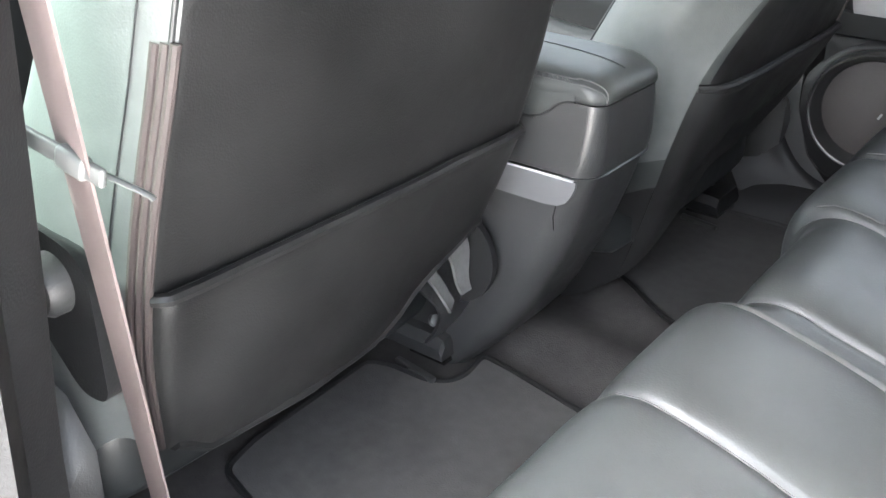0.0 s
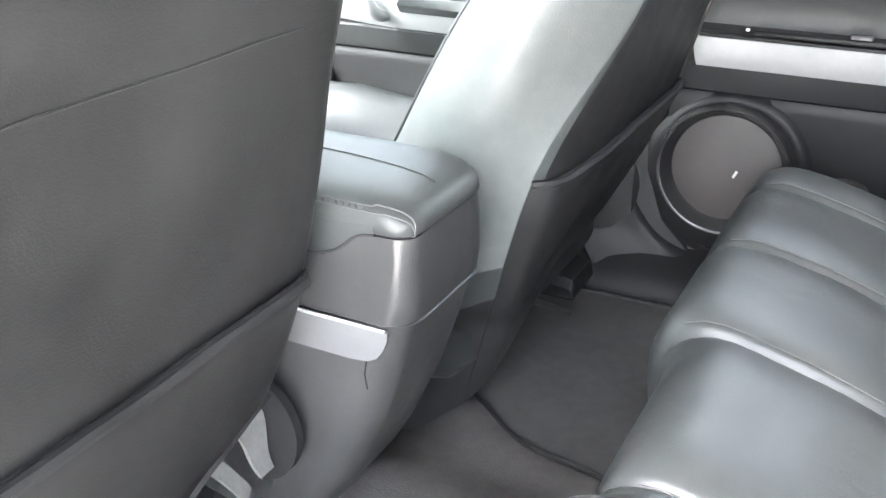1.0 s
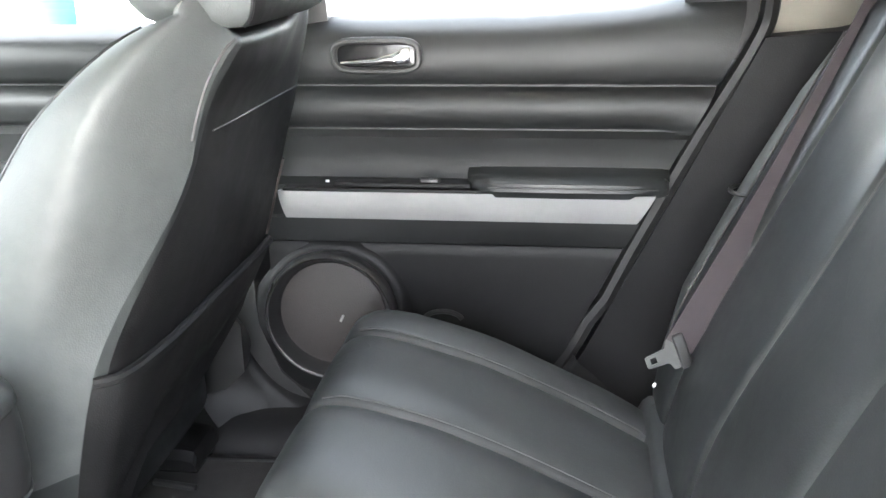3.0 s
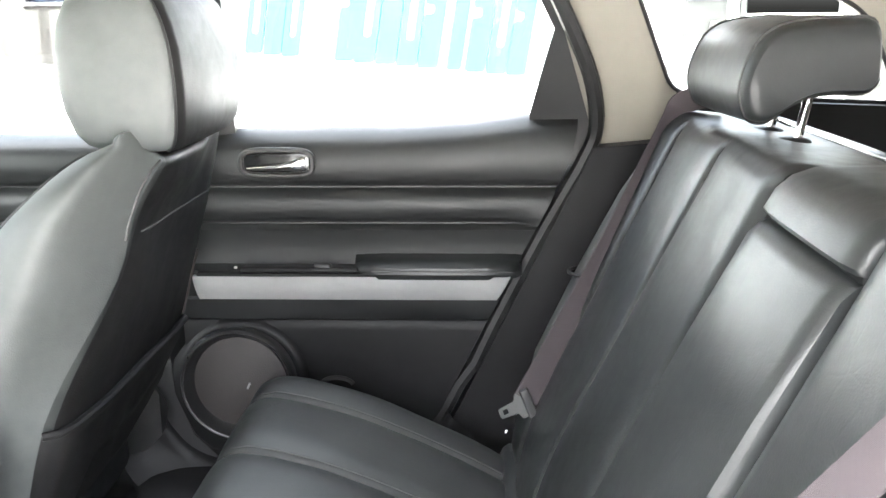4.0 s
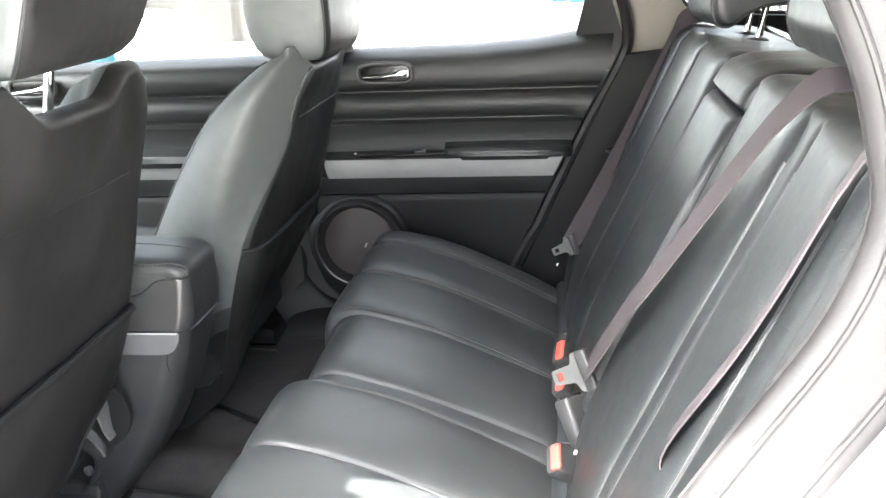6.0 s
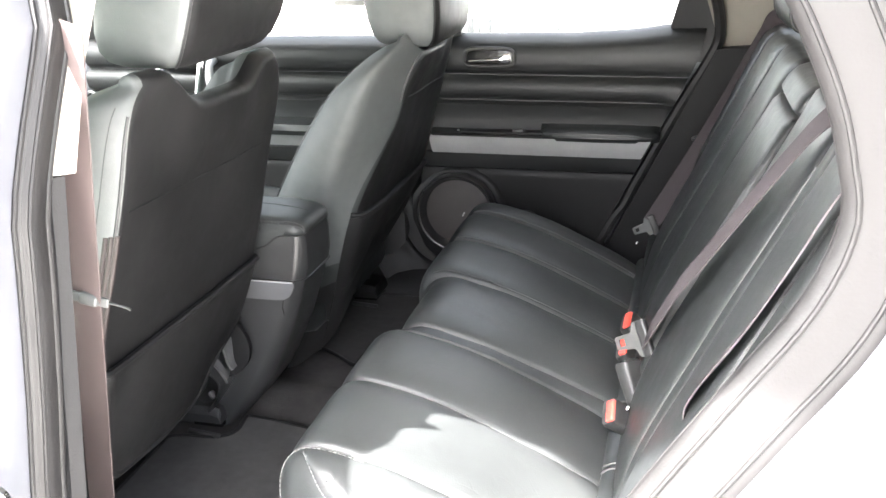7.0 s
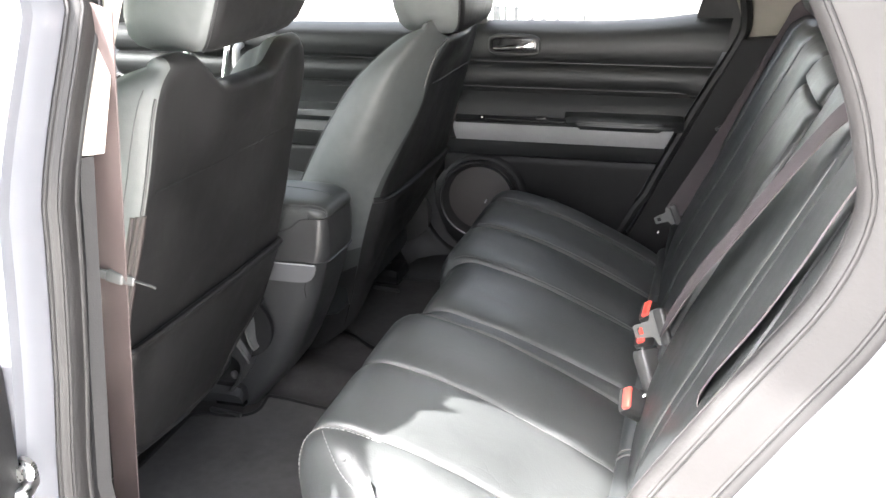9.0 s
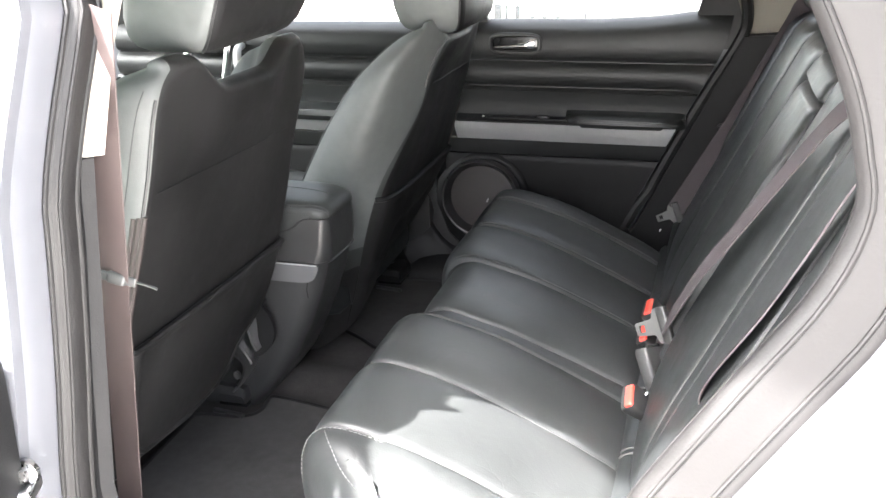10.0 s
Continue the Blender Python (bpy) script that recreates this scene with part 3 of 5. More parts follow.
# outer skin of the right side
tagged(part("body_side", plate([(-1.5, 0.25), (1.65, 0.25), (1.65, 1.55), (-0.75, 1.55), (-1.5, 1.10)], [grow(FRAME_HOLE, 0.012), grow(FRAME_HOLE_2, 0.012), grow(QUARTER, 0.012)], right_lay, 0.83, 0.87), PAINT), "silver painted car body side with window openings", "car body", kind="structure")

# ---- near side: open doorway ----
OPENING = [(-0.130, 1.43), (-0.133, 1.30), (-0.148, 1.18), (-0.159, 1.05), (-0.173, 0.92), (-0.194, 0.74), (-0.180, 0.58), (-0.12, 0.50), (-0.02, 0.475), (0.14, 0.475), (0.25, 0.52), (0.315, 0.62), (0.36, 0.74),
           (0.415, 0.855), (0.500, 0.992), (0.556, 1.080), (0.580, 1.150), (0.573, 1.200), (0.562, 1.240), (0.544, 1.282), (0.519, 1.328), (0.470, 1.39), (0.38, 1.43)]
OPENING = [(q.x, q.y) for q in spline([(a, b, 0) for a, b in OPENING], 90, True)]


def rim(g):
    """The doorway's outline grown by g; the seal is narrower along the centre pillar."""
    out = []
    for (a, b), (c, d) in zip(OPENING, grow(OPENING, g)):
        f = 1 - 0.55 * (1 - smooth1([(-0.12, 0), (0.05, 1)], a))
        f += 0.65 * smooth1([(0.25, 0), (0.42, 1)], a)          # and broader behind the doorway
        out.append((a + (c - a) * f, b + (d - b) * f))
    return out


wall_l = thing("wall_left", "silver painted door aperture with rubber seals", "car body", kind="structure")
part("outer_panel", plate([(-1.5, 0.22), (1.65, 0.22), (1.65, 1.52), (-0.85, 1.52), (-1.5, 1.12)], [rim(0.052), [(x + 0.13, z) for x, z in QUARTER], [(-1.30, 1.09), (-0.31, 1.09), (-0.27, 1.44), (-0.78, 1.46)]], left_lay, -0.872, -0.852), PAINT, wall_l, "silver painted outer body panel")
part("jamb", loft([[left_lay(x, z, y) for x, z in rim(g)] for y, g in ((-0.812, 0.040), (-0.836, 0.043), (-0.848, 0.047), (-0.858, 0.053))], caps=False), PAINT, wall_l, "silver painted door jamb")
part("door_seal", loft([[left_lay(x, z, y) for x, z in rim(g)] for y, g in ((-0.782, 0.004), (-0.789, 0.0015), (-0.797, 0.002), (-0.804, 0.006), (-0.808, 0.012), (-0.8095, 0.018), (-0.8105, 0.024), (-0.8135, 0.030), (-0.8165, 0.036), (-0.8155, 0.042), (-0.812, 0.046))], caps=False), RUBBER_PALE, wall_l, "grey rubber door seal", angle=80)
part("seal_groove", tube([left_lay(x, z, -0.8105) for x, z in rim(0.0260)], 0.0009, 6, True), RUBBER, wall_l, "black groove of the seal")
part("seal_groove", tube([left_lay(x, z, -0.782) for x, z in rim(0.004)], 0.0034, 8, True), RUBBER_PALE, wall_l, "grey inner seal lip")
for g, y in ((0.0085, -0.8062), (0.0330, -0.8152)):
    part("seal_ridge", tube([left_lay(x, z, y) for x, z in rim(g)], 0.0026, 8, True), RUBBER_PALE, wall_l, "raised ridge of the seal")
part("inner_return", loft([[left_lay(x, z, y) for x, z in rim(g)] for y, g in ((-0.790, 0.004), (-0.775, 0.008), (-0.755, 0.018), (-0.735, 0.038), (-0.70, 0.085))], caps=False), PLASTIC_DULL, wall_l, "black plastic aperture trim")
part("pillar_b_lower", loft([[Vector((-0.30, -0.785, z)), Vector((-0.182 + e, -0.770, z)), Vector((-0.172 + e, -0.757, z)), Vector((-0.190 + e, -0.740, z)), Vector((-0.25, -0.732, z)), Vector((-0.30, -0.75, z))] for z, e in ((0.45, 0.05), (0.55, 0.01), (0.75, -0.012), (0.92, 0.004), (1.05, 0.016), (1.148, 0.026))]), PLASTIC_DULL, wall_l, "black plastic lower pillar cover")
part("pillar_b_upper", loft([[Vector((-0.29, -0.79 + k, z)), Vector((-0.168 + e, -0.775 + k, z)), Vector((-0.156 + e, -0.762 + k, z)), Vector((-0.172 + e, -0.745 + k, z)), Vector((-0.25, -0.735 + k, z)), Vector((-0.29, -0.75 + k, z))] for z, e, k in ((1.152, 0.024, 0.004), (1.25, 0.028, 0.035), (1.36, 0.042, 0.075), (1.47, 0.055, 0.11))]), BEIGE, wall_l, "pale beige upper pillar trim")
part("cargo_side", plate([(0.72, 0.45), (1.50, 0.45), (1.50, 1.42), (0.62, 1.46), (0.64, 1.39), (0.695, 1.20), (0.72, 1.10)], [[(x + 0.13, z) for x, z in QUARTER]], lambda x, z, y: Vector((x, y + 0.25 * max(0, z - 1.1), z)), -0.745, -0.70), BEIGE, wall_l)
part("front_door_card", plate([(-1.22, 0.45), (-0.40, 0.45), (-0.33, 0.70), (-0.30, 1.09), (-1.22, 1.09)], [], left_lay, -0.85, -0.745), PLASTIC_DULL, wall_l, "black card of the closed driver door")
part("pane", plate(grow([(-1.30, 1.09), (-0.31, 1.09), (-0.27, 1.44), (-0.78, 1.46)], 0.006), [], left_lay, -0.866, -0.862), TINTED, wall_l, "green-tinted driver window glass", smooth=False)
part("door_check", rounded((0.022, 0.045, 0.018), 0.005, (-0.205, -0.872, 0.812), turned(0, 0, 20)), STEEL, wall_l, "steel door check link")
part("hinge_bolt", disc_profile([(0.014, 0), (0.014, 0.006), (0.008, 0.009), (0.008, 0.016), (0.003, 0.017)], (-0.200, -0.868, 0.835), turned(90, 0, 0), 16), STEEL, wall_l, "round steel bolt head")

# front and rear ends, plain
tagged(part("wall_front", thick_sheet(lambda y, z: Vector((-1.44, y, z)), lambda y, z: Vector((-1.50, y, z)), steps(-0.78, 0.80, 6), [0.42, 0.7, 0.95, 1.05]), PLASTIC_DULL), "plain black bulkhead closing the front of the cabin", "wall", kind="structure")
tagged(part("wall_rear", plate([(-0.80, 0.42), (0.82, 0.42), (0.82, 1.47), (-0.80, 1.47)], [round_poly([(-0.55, 1.14), (0.55, 1.14), (0.50, 1.33), (-0.50, 1.33)], 0.05)], lambda y, z, x: Vector((x - 0.35 * max(0, z - 1.05), y, z)), 1.50, 1.54), BEIGE), "beige tailgate trim with a rear window opening", "tailgate", kind="structure")
tagged(part("windscreen_frame", plate([(-0.74, 1.04), (0.76, 1.04), (0.66, 1.52), (-0.66, 1.52)], [round_poly([(-0.70, 1.06), (0.72, 1.06), (0.64, 1.41), (-0.64, 1.41)], 0.05)], lambda y, z, x: Vector((x + 1.13 * (z - 1.04), y, z)), -1.46, -1.42), DARK_FRAME), "black windscreen surround", "windscreen", kind="structure")
tagged(part("windscreen", plate(round_poly([(-0.71, 1.055), (0.73, 1.055), (0.65, 1.418), (-0.65, 1.418)], 0.05), [], lambda y, z, x: Vector((x + 1.13 * (z - 1.04), y, z)), -1.452, -1.447), TINTED_PALE, smooth=False), "pale green-tinted windscreen glass", "windscreen", kind="structure")


# ---- front seats ----
THICK = [(-0.215, 0.16), (-0.10, 0.19), (0.0, 0.205), (0.03, 0.20), (0.15, 0.167), (0.24, 0.13), (0.28, 0.108), (0.315, 0.088), (0.335, 0.070), (0.350, 0.046)]
WIDTH = [(-0.215, 0.205), (-0.10, 0.222), (0.0, 0.228), (0.20, 0.226), (0.28, 0.222), (0.315, 0.212), (0.335, 0.198), (0.350, 0.175)]

THICK_BROAD = THICK[:5] + [(0.24, 0.142), (0.28, 0.125), (0.315, 0.105), (0.335, 0.085), (0.350, 0.050)]     # fuller shoulders
WIDTH_NEAT = WIDTH[:4] + [(0.28, 0.214), (0.315, 0.197), (0.335, 0.180), (0.350, 0.155)]     # rounder shoulders
WIDTH_BROAD = WIDTH[:4] + [(0.28, 0.224), (0.315, 0.219), (0.335, 0.210), (0.350, 0.192)]


def superloop(cx, cy, ax, ay, n=40, e=0.45):
    out = []
    for k in range(n):
        t = 2 * math.pi * k / n
        c, s = math.cos(t), math.sin(t)
        out.append((cx + ax * math.copysign(abs(c) ** e, c), cy + ay * math.copysign(abs(s) ** e, s)))
    return out


BOTTOM = {-1: [(-0.26, -0.095), (-0.177, -0.116), (-0.137, -0.137), (-0.108, -0.158), (-0.085, -0.184), (-0.055, -0.202), (0.03, -0.211), (0.13, -0.206), (0.168, -0.200), (0.190, -0.180), (0.215, -0.165), (0.26, -0.145)],
          1: [(-0.26, -0.345), (-0.20, -0.315), (-0.13, -0.19), (-0.10, -0.140), (0.05, -0.128), (0.12, -0.106), (0.193, -0.070), (0.26, -0.05)]}


def front_seat(name, yc, xr, zs, lean, lift, outer, label, group):
    """yc: centre line; xr, zs: back face and height of the pocket seam; lift: headrest height; outer: -1 or 1, the door side."""
    base = Vector((xr - 0.2, yc, 0.47))
    seat = thing(name, label, "car seat", base, group)

    def at(h, d, y):                       # h up the back, d forward from its rear face
        return Vector((xr + lean * h - d, yc + y, zs + h))

    def low(h, d, y):                      # the cover's lower rear edge, cut higher towards its corners
        if h >= 0:
            return h
        k = curve1(BOTTOM[outer], outer * y) / hmin
        f = min(1, max(0, (d - 0.03) / 0.06))
        return h * (k + (1 - k) * f * f * (3 - 2 * f))

    hmin = -0.345 if outer > 0 else -0.215
    soft = outer > 0                       # this seat's inner rear edge is softly rounded

    def ring(h):
        """Outline of the backrest at one height, 96 points from the middle of its rear face round by +y."""
        t, w = (glide(THICK, h), glide(WIDTH_NEAT, h)) if outer > 0 else (glide(THICK_BROAD, h), glide(WIDTH_BROAD, h))
        ws, thin = w + 0.030 * min(1, t / 0.1), min(1, t / 0.1)
        flank = [(0.4 * t + 0.01, ws), (0.8 * t, ws - 0.010), (t, ws - 0.055), (t - 0.02 * thin, ws - 0.12), (t - 0.03 * thin, 0)]
        side = {False: [(0, 0), (0.0, w * 0.5), (0.001, w * 0.92), (0.012, w + 0.012)] + flank}
        k = 1 - smooth1([(0.10, 0), (0.26, 1)], h)      # the rounding fades towards the shoulder
        u = smooth1([(0.0, 0), (0.20, 1)], h)           # higher up the flank leather wraps on to the rear face
        low_side = [(0, 0), (0.002 * k, w * 0.5), (0.001 + 0.010 * k, w * (0.92 - 0.07 * k)), (0.012 + 0.028 * k, w + 0.012 - 0.010 * k), flank[0]]
        high_side = [(0, 0), (0.001, w * 0.22), (0.003, w * 0.42), (0.008, w * 0.63), (0.30 * t + 0.010, ws - 0.004)]
        side[True] = [(a * (1 - u) + c * u, b * (1 - u) + d * u) for (a, b), (c, d) in zip(low_side, high_side)] + flank[1:]
        w_in = 0.007 * smooth1([(0.05, 0), (0.20, 1)], h) if outer < 0 else 0.0
        side[False] = [(d, y - w_in * min(1, y / 0.1)) for d, y in side[False]] if w_in else side[False]
        right, left = side[soft and outer < 0], side[soft and outer > 0]
        pts = right + [(d, -y) for d, y in left[-2:0:-1]]
        out = []
        for q in spline([(d, y, 0) for d, y in pts], 96, True):
            p = at(low(h, q.x, q.y), q.x, q.y)
            dip = (0.032 if outer < 0 else 0.034) * smooth1([(0.20, 0), (0.345, 1)], h) * (1 - smooth1([(0.070, 0), (0.150, 1)], abs(q.y)))
            p.z += -dip - (0.016 * smooth1([(0.22, 0), (0.35, 1)], h) if outer > 0 else 0) + (0.018 * smooth1([(0.20, 0), (0.345, 1)], h) * smooth1([(0.05, 0), (0.14, 1)], -q.y) if outer < 0 else 0)
            p.x += 0.0025 * noise.noise((p.y * 9, p.z * 9, yc)) + 0.0014 * noise.noise((p.y * 23, p.z * 17, yc + 5))
            out.append(p)
        return out

    HS = ([hmin, -0.30, -0.25] if soft else []) + steps(-0.215, 0.24, 18) + [0.26, 0.28, 0.295, 0.31, 0.32, 0.33, 0.338, 0.345, 0.350]
    loops = [ring(h) for h in HS]
    mid_x = sum(p.x for p in loops[-1]) / 96
    crest = loops[-1]
    for f in (0.92, 0.78, 0.58, 0.34, 0.12, 0.0):      # rounded crest
        loops.append([Vector((mid_x + (p.x - mid_x) * f, yc + (p.y - yc) * (0.97 + 0.03 * f), p.z + 0.013 * math.sqrt(1 - f * f))) for p in crest])
    front = list(range(16, 81))            # flanks and front; the rear face is a panel of its own
    rear = list(range(80, 96)) + list(range(0, 17))

    def strip(idx, rows, push=0.0):
        bm = bmesh.new()
        v = [[bm.verts.new(loop[n] + Vector((push, 0, 0))) for n in idx] for loop in rows]
        for a, b in zip(v, v[1:]):
            for n in range(len(idx) - 1):
                bm.faces.new((a[n], a[n + 1], b[n + 1], b[n]))
        return bm
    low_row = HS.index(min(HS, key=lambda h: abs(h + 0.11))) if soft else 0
    # light on the flanks and shade on the rear are put into the colours
    part("backrest", strip(front, loops[low_row:]), LEATHER_SIDE_LIT, seat, "black leather backrest", angle=78)
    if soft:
        # shade painted as darker strips, down the flank and round the rear edge
        part("flank_shade", strip(front, loops[:low_row - 1]), VINYL, seat, "lower flank of the backrest, black vinyl in place of shade", angle=78)
        part("flank_fade", strip(front, loops[low_row - 2:low_row + 1]), LEATHER_LID, seat, "half-dark leather band, painted shade fading down the flank", angle=78)
        part("edge_fade", strip(rear[:3], loops[low_row - 2:]), LEATHER_LID, seat, "half-dark leather strip, painted shade fading round the rear edge", angle=78)
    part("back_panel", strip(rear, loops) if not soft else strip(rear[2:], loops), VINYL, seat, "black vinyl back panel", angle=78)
    # the map pocket swells from the panel, with a rolled upper edge and a hem below
    POCKET = [(-0.215, 0.001), (-0.20, 0.006), (-0.10, 0.009), (-0.03, 0.011), (-0.012, 0.012), (-0.004, 0.010), (0.0, 0.006), (0.001, -0.002)]
    bm = bmesh.new()
    v = []
    for h in ([hmin, -0.30, -0.25] if soft else []) + [-0.215, -0.20, -0.16, -0.12, -0.08, -0.05, -0.03, -0.018, -0.010, -0.004, 0.0, 0.001]:
        loop = ring(h)
        v.append([bm.verts.new(loop[n] + Vector(((curve1(POCKET, h) + 0.002 * noise.noise((n * 0.3, h * 9, 3 + yc))) * min(1, (16 - abs(n if n < 48 else 96 - n)) / 2.5) + 0.0008, 0, 0))) for n in rear])
    for a, b in zip(v, v[1:]):
        for n in range(len(rear) - 1):
            bm.faces.new((a[n], a[n + 1], b[n + 1], b[n]))
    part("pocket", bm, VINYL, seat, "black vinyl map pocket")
    welt = ring(-0.004)
    part("pocket_edge", tube([welt[n] + Vector((0.009 * min(1, (16.5 - abs(n if n < 48 else 96 - n)) / 2.5), 0, 0.002)) for n in rear], 0.0055, 8), VINYL, seat)
    hem = ring(hmin + 0.002)
    if not soft:
        part("hem", tube([hem[n] + Vector((0.001, 0, 0.006)) for n in rear[2:-2]], 0.0095, 8, flat=0.7), VINYL, seat)
    seam = ring(0.2152)
    part("mid_seam", tube([seam[n] + Vector((0.0004, 0, 0)) for n in (rear[3:27] if outer < 0 else rear[6:-2])], 0.0010, 6), VINYL, seat)
    for s in (-1, 1):
        a, b, c = (17, 20, 34) if s > 0 else (79, 76, 62)
        lo = 20 if soft and s < 0 else 1
        part("side_piping", tube([loop[a] for loop in loops[lo:-6 if soft and s < 0 else -10]], 0.0020, 8), SEAM if soft and s < 0 else PIPING, seat)
        if not (soft and s < 0):
            part("side_stitch", tube([loop[b] for loop in loops[max(lo, 10):-9]], 0.0008, 6), PIPING, seat)
        part("front_piping", tube([loop[c] for loop in loops[3:-8]], 0.0024, 8), PIPING, seat)
    for k, n in enumerate((17, 17, 17)):
        n = n if outer > 0 else 96 - n
        part("zip_tape", tube([loop[n] + Vector((0.0030 - 0.0062 * k, outer * (-0.0012 + 0.0028 * k), 0)) for loop in loops[:17]], 0.0036, 8), ZIP, seat, "brown zip along the cover edge" if k == 0 else "")

    # headrest on two posts
    hx = 0.012 if outer > 0 else 0.0
    hb, ht = 0.345 + lift, 0.345 + lift + (0.207 if outer > 0 else 0.190)
    ROWS = ((0, 0.50, 0.60), (0.015, 0.66, 0.74), (0.05, 0.82, 0.86), (0.12, 0.94, 0.94), (0.25, 1.02, 0.985), (0.42, 1.06, 1.0), (0.60, 1.04, 0.99), (0.74, 0.96, 0.965), (0.85, 0.83, 0.92), (0.92, 0.68, 0.86), (0.97, 0.48, 0.77), (1.0, 0.24, 0.64))

    def cushion_ring(k, a, b):
        """Outline of the headrest at one height: sharper corners at the rear, rounder ones in front."""
        dd, ww = 0.073 * a, 0.148 * b
        rear_r, fore_r = min(0.020, dd * 0.5), min(0.055, dd * 0.85)
        loop = []
        for cx, cy, r, a0 in ((dd - rear_r, ww - rear_r, rear_r, 0), (-dd + fore_r, ww - fore_r, fore_r, 90), (-dd + fore_r, -ww + fore_r, fore_r, 180), (dd - rear_r, -ww + rear_r, rear_r, 270)):
            loop += [(cx + r * math.cos(radians(a0 + 90 * j / 8)), cy + r * math.sin(radians(a0 + 90 * j / 8))) for j in range(9)]
        mid = at(hb + (ht - hb) * k, 0, 0) + Vector((-0.062 + hx + ((0.026 - 0.072 * k) if outer > 0 else 0.0), 0, 0))
        return [mid + Vector((x + 0.010 * a * (1 - (y / ww) ** 2) * (1 if x > 0 else -0.6) * (1 if abs(x) > dd * 0.6 else 0), y, 0)) for x, y in loop]
    hr = part("headrest", loft([cushion_ring(*row) for row in ROWS]), LEATHER_SIDE_LIT, seat, "black leather headrest", angle=60)
    rings = [cushion_ring(*row) for row in ROWS]
    bm = bmesh.new()
    grid = [[bm.verts.new(ring_[n] + Vector((0.0012, 0, 0))) for n in list(range(31, 36)) + list(range(0, 5))] for ring_ in rings[1:-1]]
    for g, q in zip(grid, grid[1:]):
        for n in range(9):
            bm.faces.new((g[n], g[n + 1], q[n + 1], q[n]))
    part("headrest_back", bm, VINYL, hr, "black rear panel of the headrest", angle=60)
    for s in (-1, 1):
        part("headrest_piping", tube(spline([ring_[31 if s < 0 else 4] for ring_ in rings[1:-1]], 30), 0.0020, 8), PIPING, hr)
        part("post", tube([at(0.29, 0.06, s * 0.058), at(hb + 0.02, 0.066, s * 0.058)], 0.006, 12), CHROME, hr, "chrome headrest post")
        part("post_collar", disc_profile([(0.014, 0), (0.014, 0.006), (0.011, 0.010), (0.007, 0.011)], at(0.300 if outer < 0 else 0.312, 0.064, s * 0.058), turned(0, 0, 0), 20), PLASTIC, hr)

    # seat base
    cush = [[Vector((xr - 0.10 - x, yc + y, z)) for y, z in superloop(0, zc, 0.262 * w, hh, 40, 0.4)] for x, zc, hh, w in ((0.0, zs - 0.22, 0.03, 0.8), (0.02, zs - 0.215, 0.055, 0.92), (0.08, zs - 0.21, 0.07, 1.0), (0.25, zs - 0.205, 0.075, 1.0), (0.42, zs - 0.19, 0.078, 1.0), (0.52, zs - 0.185, 0.07, 0.98), (0.555, zs - 0.19, 0.05, 0.93), (0.57, zs - 0.20, 0.02, 0.8))]
    for loop in cush:
        for p in loop:
            if p.z > zs - 0.20:            # raised side bolsters
                p.z += 0.055 * smooth1([(0.13, 0), (0.23, 1)], abs(p.y - yc)) * smooth1([(zs - 0.20, 0), (zs - 0.15, 1)], p.z)
    part("seat_cushion", loft(cush), LEATHER, seat, "black leather seat cushion")
    part("side_cover", loft([[Vector((xr - 0.06 - x, yc + outer * (0.262 + e), z)) for e, z in ((0, zs - 0.27 + b), (0.025, zs - 0.26 + b), (0.038, zs - 0.19), (0.030, zs - 0.11 + c), (0.012, zs - 0.088 + c), (0, zs - 0.085 + c))] for x, b, c in ((0.0, 0.05, -0.06), (0.03, 0.02, -0.02), (0.10, 0, 0.0), (0.3, 0.0, -0.04), (0.48, 0.02, -0.06))]), PLASTIC, seat, "black plastic seat side cover")
    if outer < 0:
        part("recliner_cover", plate(round_poly([(-0.113, 0.046), (-0.030, 0.034), (-0.026, -0.085), (-0.06, -0.09), (-0.10, -0.05), (-0.13, -0.01)], 0.03, 5), [], lambda x, z, y: Vector((xr + x, yc + outer * y, zs + z)), 0.245, 0.264), PLASTIC_DULL, seat, "black plastic recliner cover")
    part("hinge_cover", disc_profile([(0.024, 0), (0.024, 0.012), (0.020, 0.019), (0.010, 0.022), (0.002, 0.0225)], (xr - 0.072, yc + outer * 0.262, zs + 0.003), turned(90 * -outer if outer > 0 else 90, 0, 0), 28), PLASTIC, seat, "round grey recliner cap")
    # added box, no seat part: keeps the open space underneath dark
    part("underseat_block", loft([[Vector((xr - 0.24 - x, yc + y, z)) for y, z in ((-0.205, 0.462), (0.205, 0.462), (0.215, 0.50), (0.215, zs - 0.24), (-0.215, zs - 0.24), (-0.215, 0.50))] for x in (0.0, 0.02, 0.40, 0.42)]), PLASTIC_DULL, seat, "black block added to darken the space under the seat")
    for s in (-1, 1):
        ry, rx = yc + (s * 0.235 if s * outer > 0 or outer > 0 else 0.316), xr - (0.104 if s * outer > 0 or outer < 0 else 0.180)
        # driver rail coloured lighter for its highlights, passenger rail darker for the shade there
        rail = part("rail", loft([[Vector((rx - x, ry + y, z)) for y, z in ((-0.046, 0.476), (0.046, 0.476), (0.048, 0.494 + e), (0.040, 0.508 + e), (-0.040, 0.508 + e), (-0.048, 0.494 + e))] for x, e in ((0.016, -0.012), (0.020, -0.003), (0.034, 0.0), (0.20, 0.0), (0.42, 0.0))]), PLASTIC_GREY if outer < 0 else PLASTIC_DULL, seat, "black plastic seat rail cover", angle=30)
        part("rail_slot", rounded((0.060, 0.078, 0.016), 0.002, (rx - 0.050, ry + 0.004, 0.470)), GLOSS, rail)
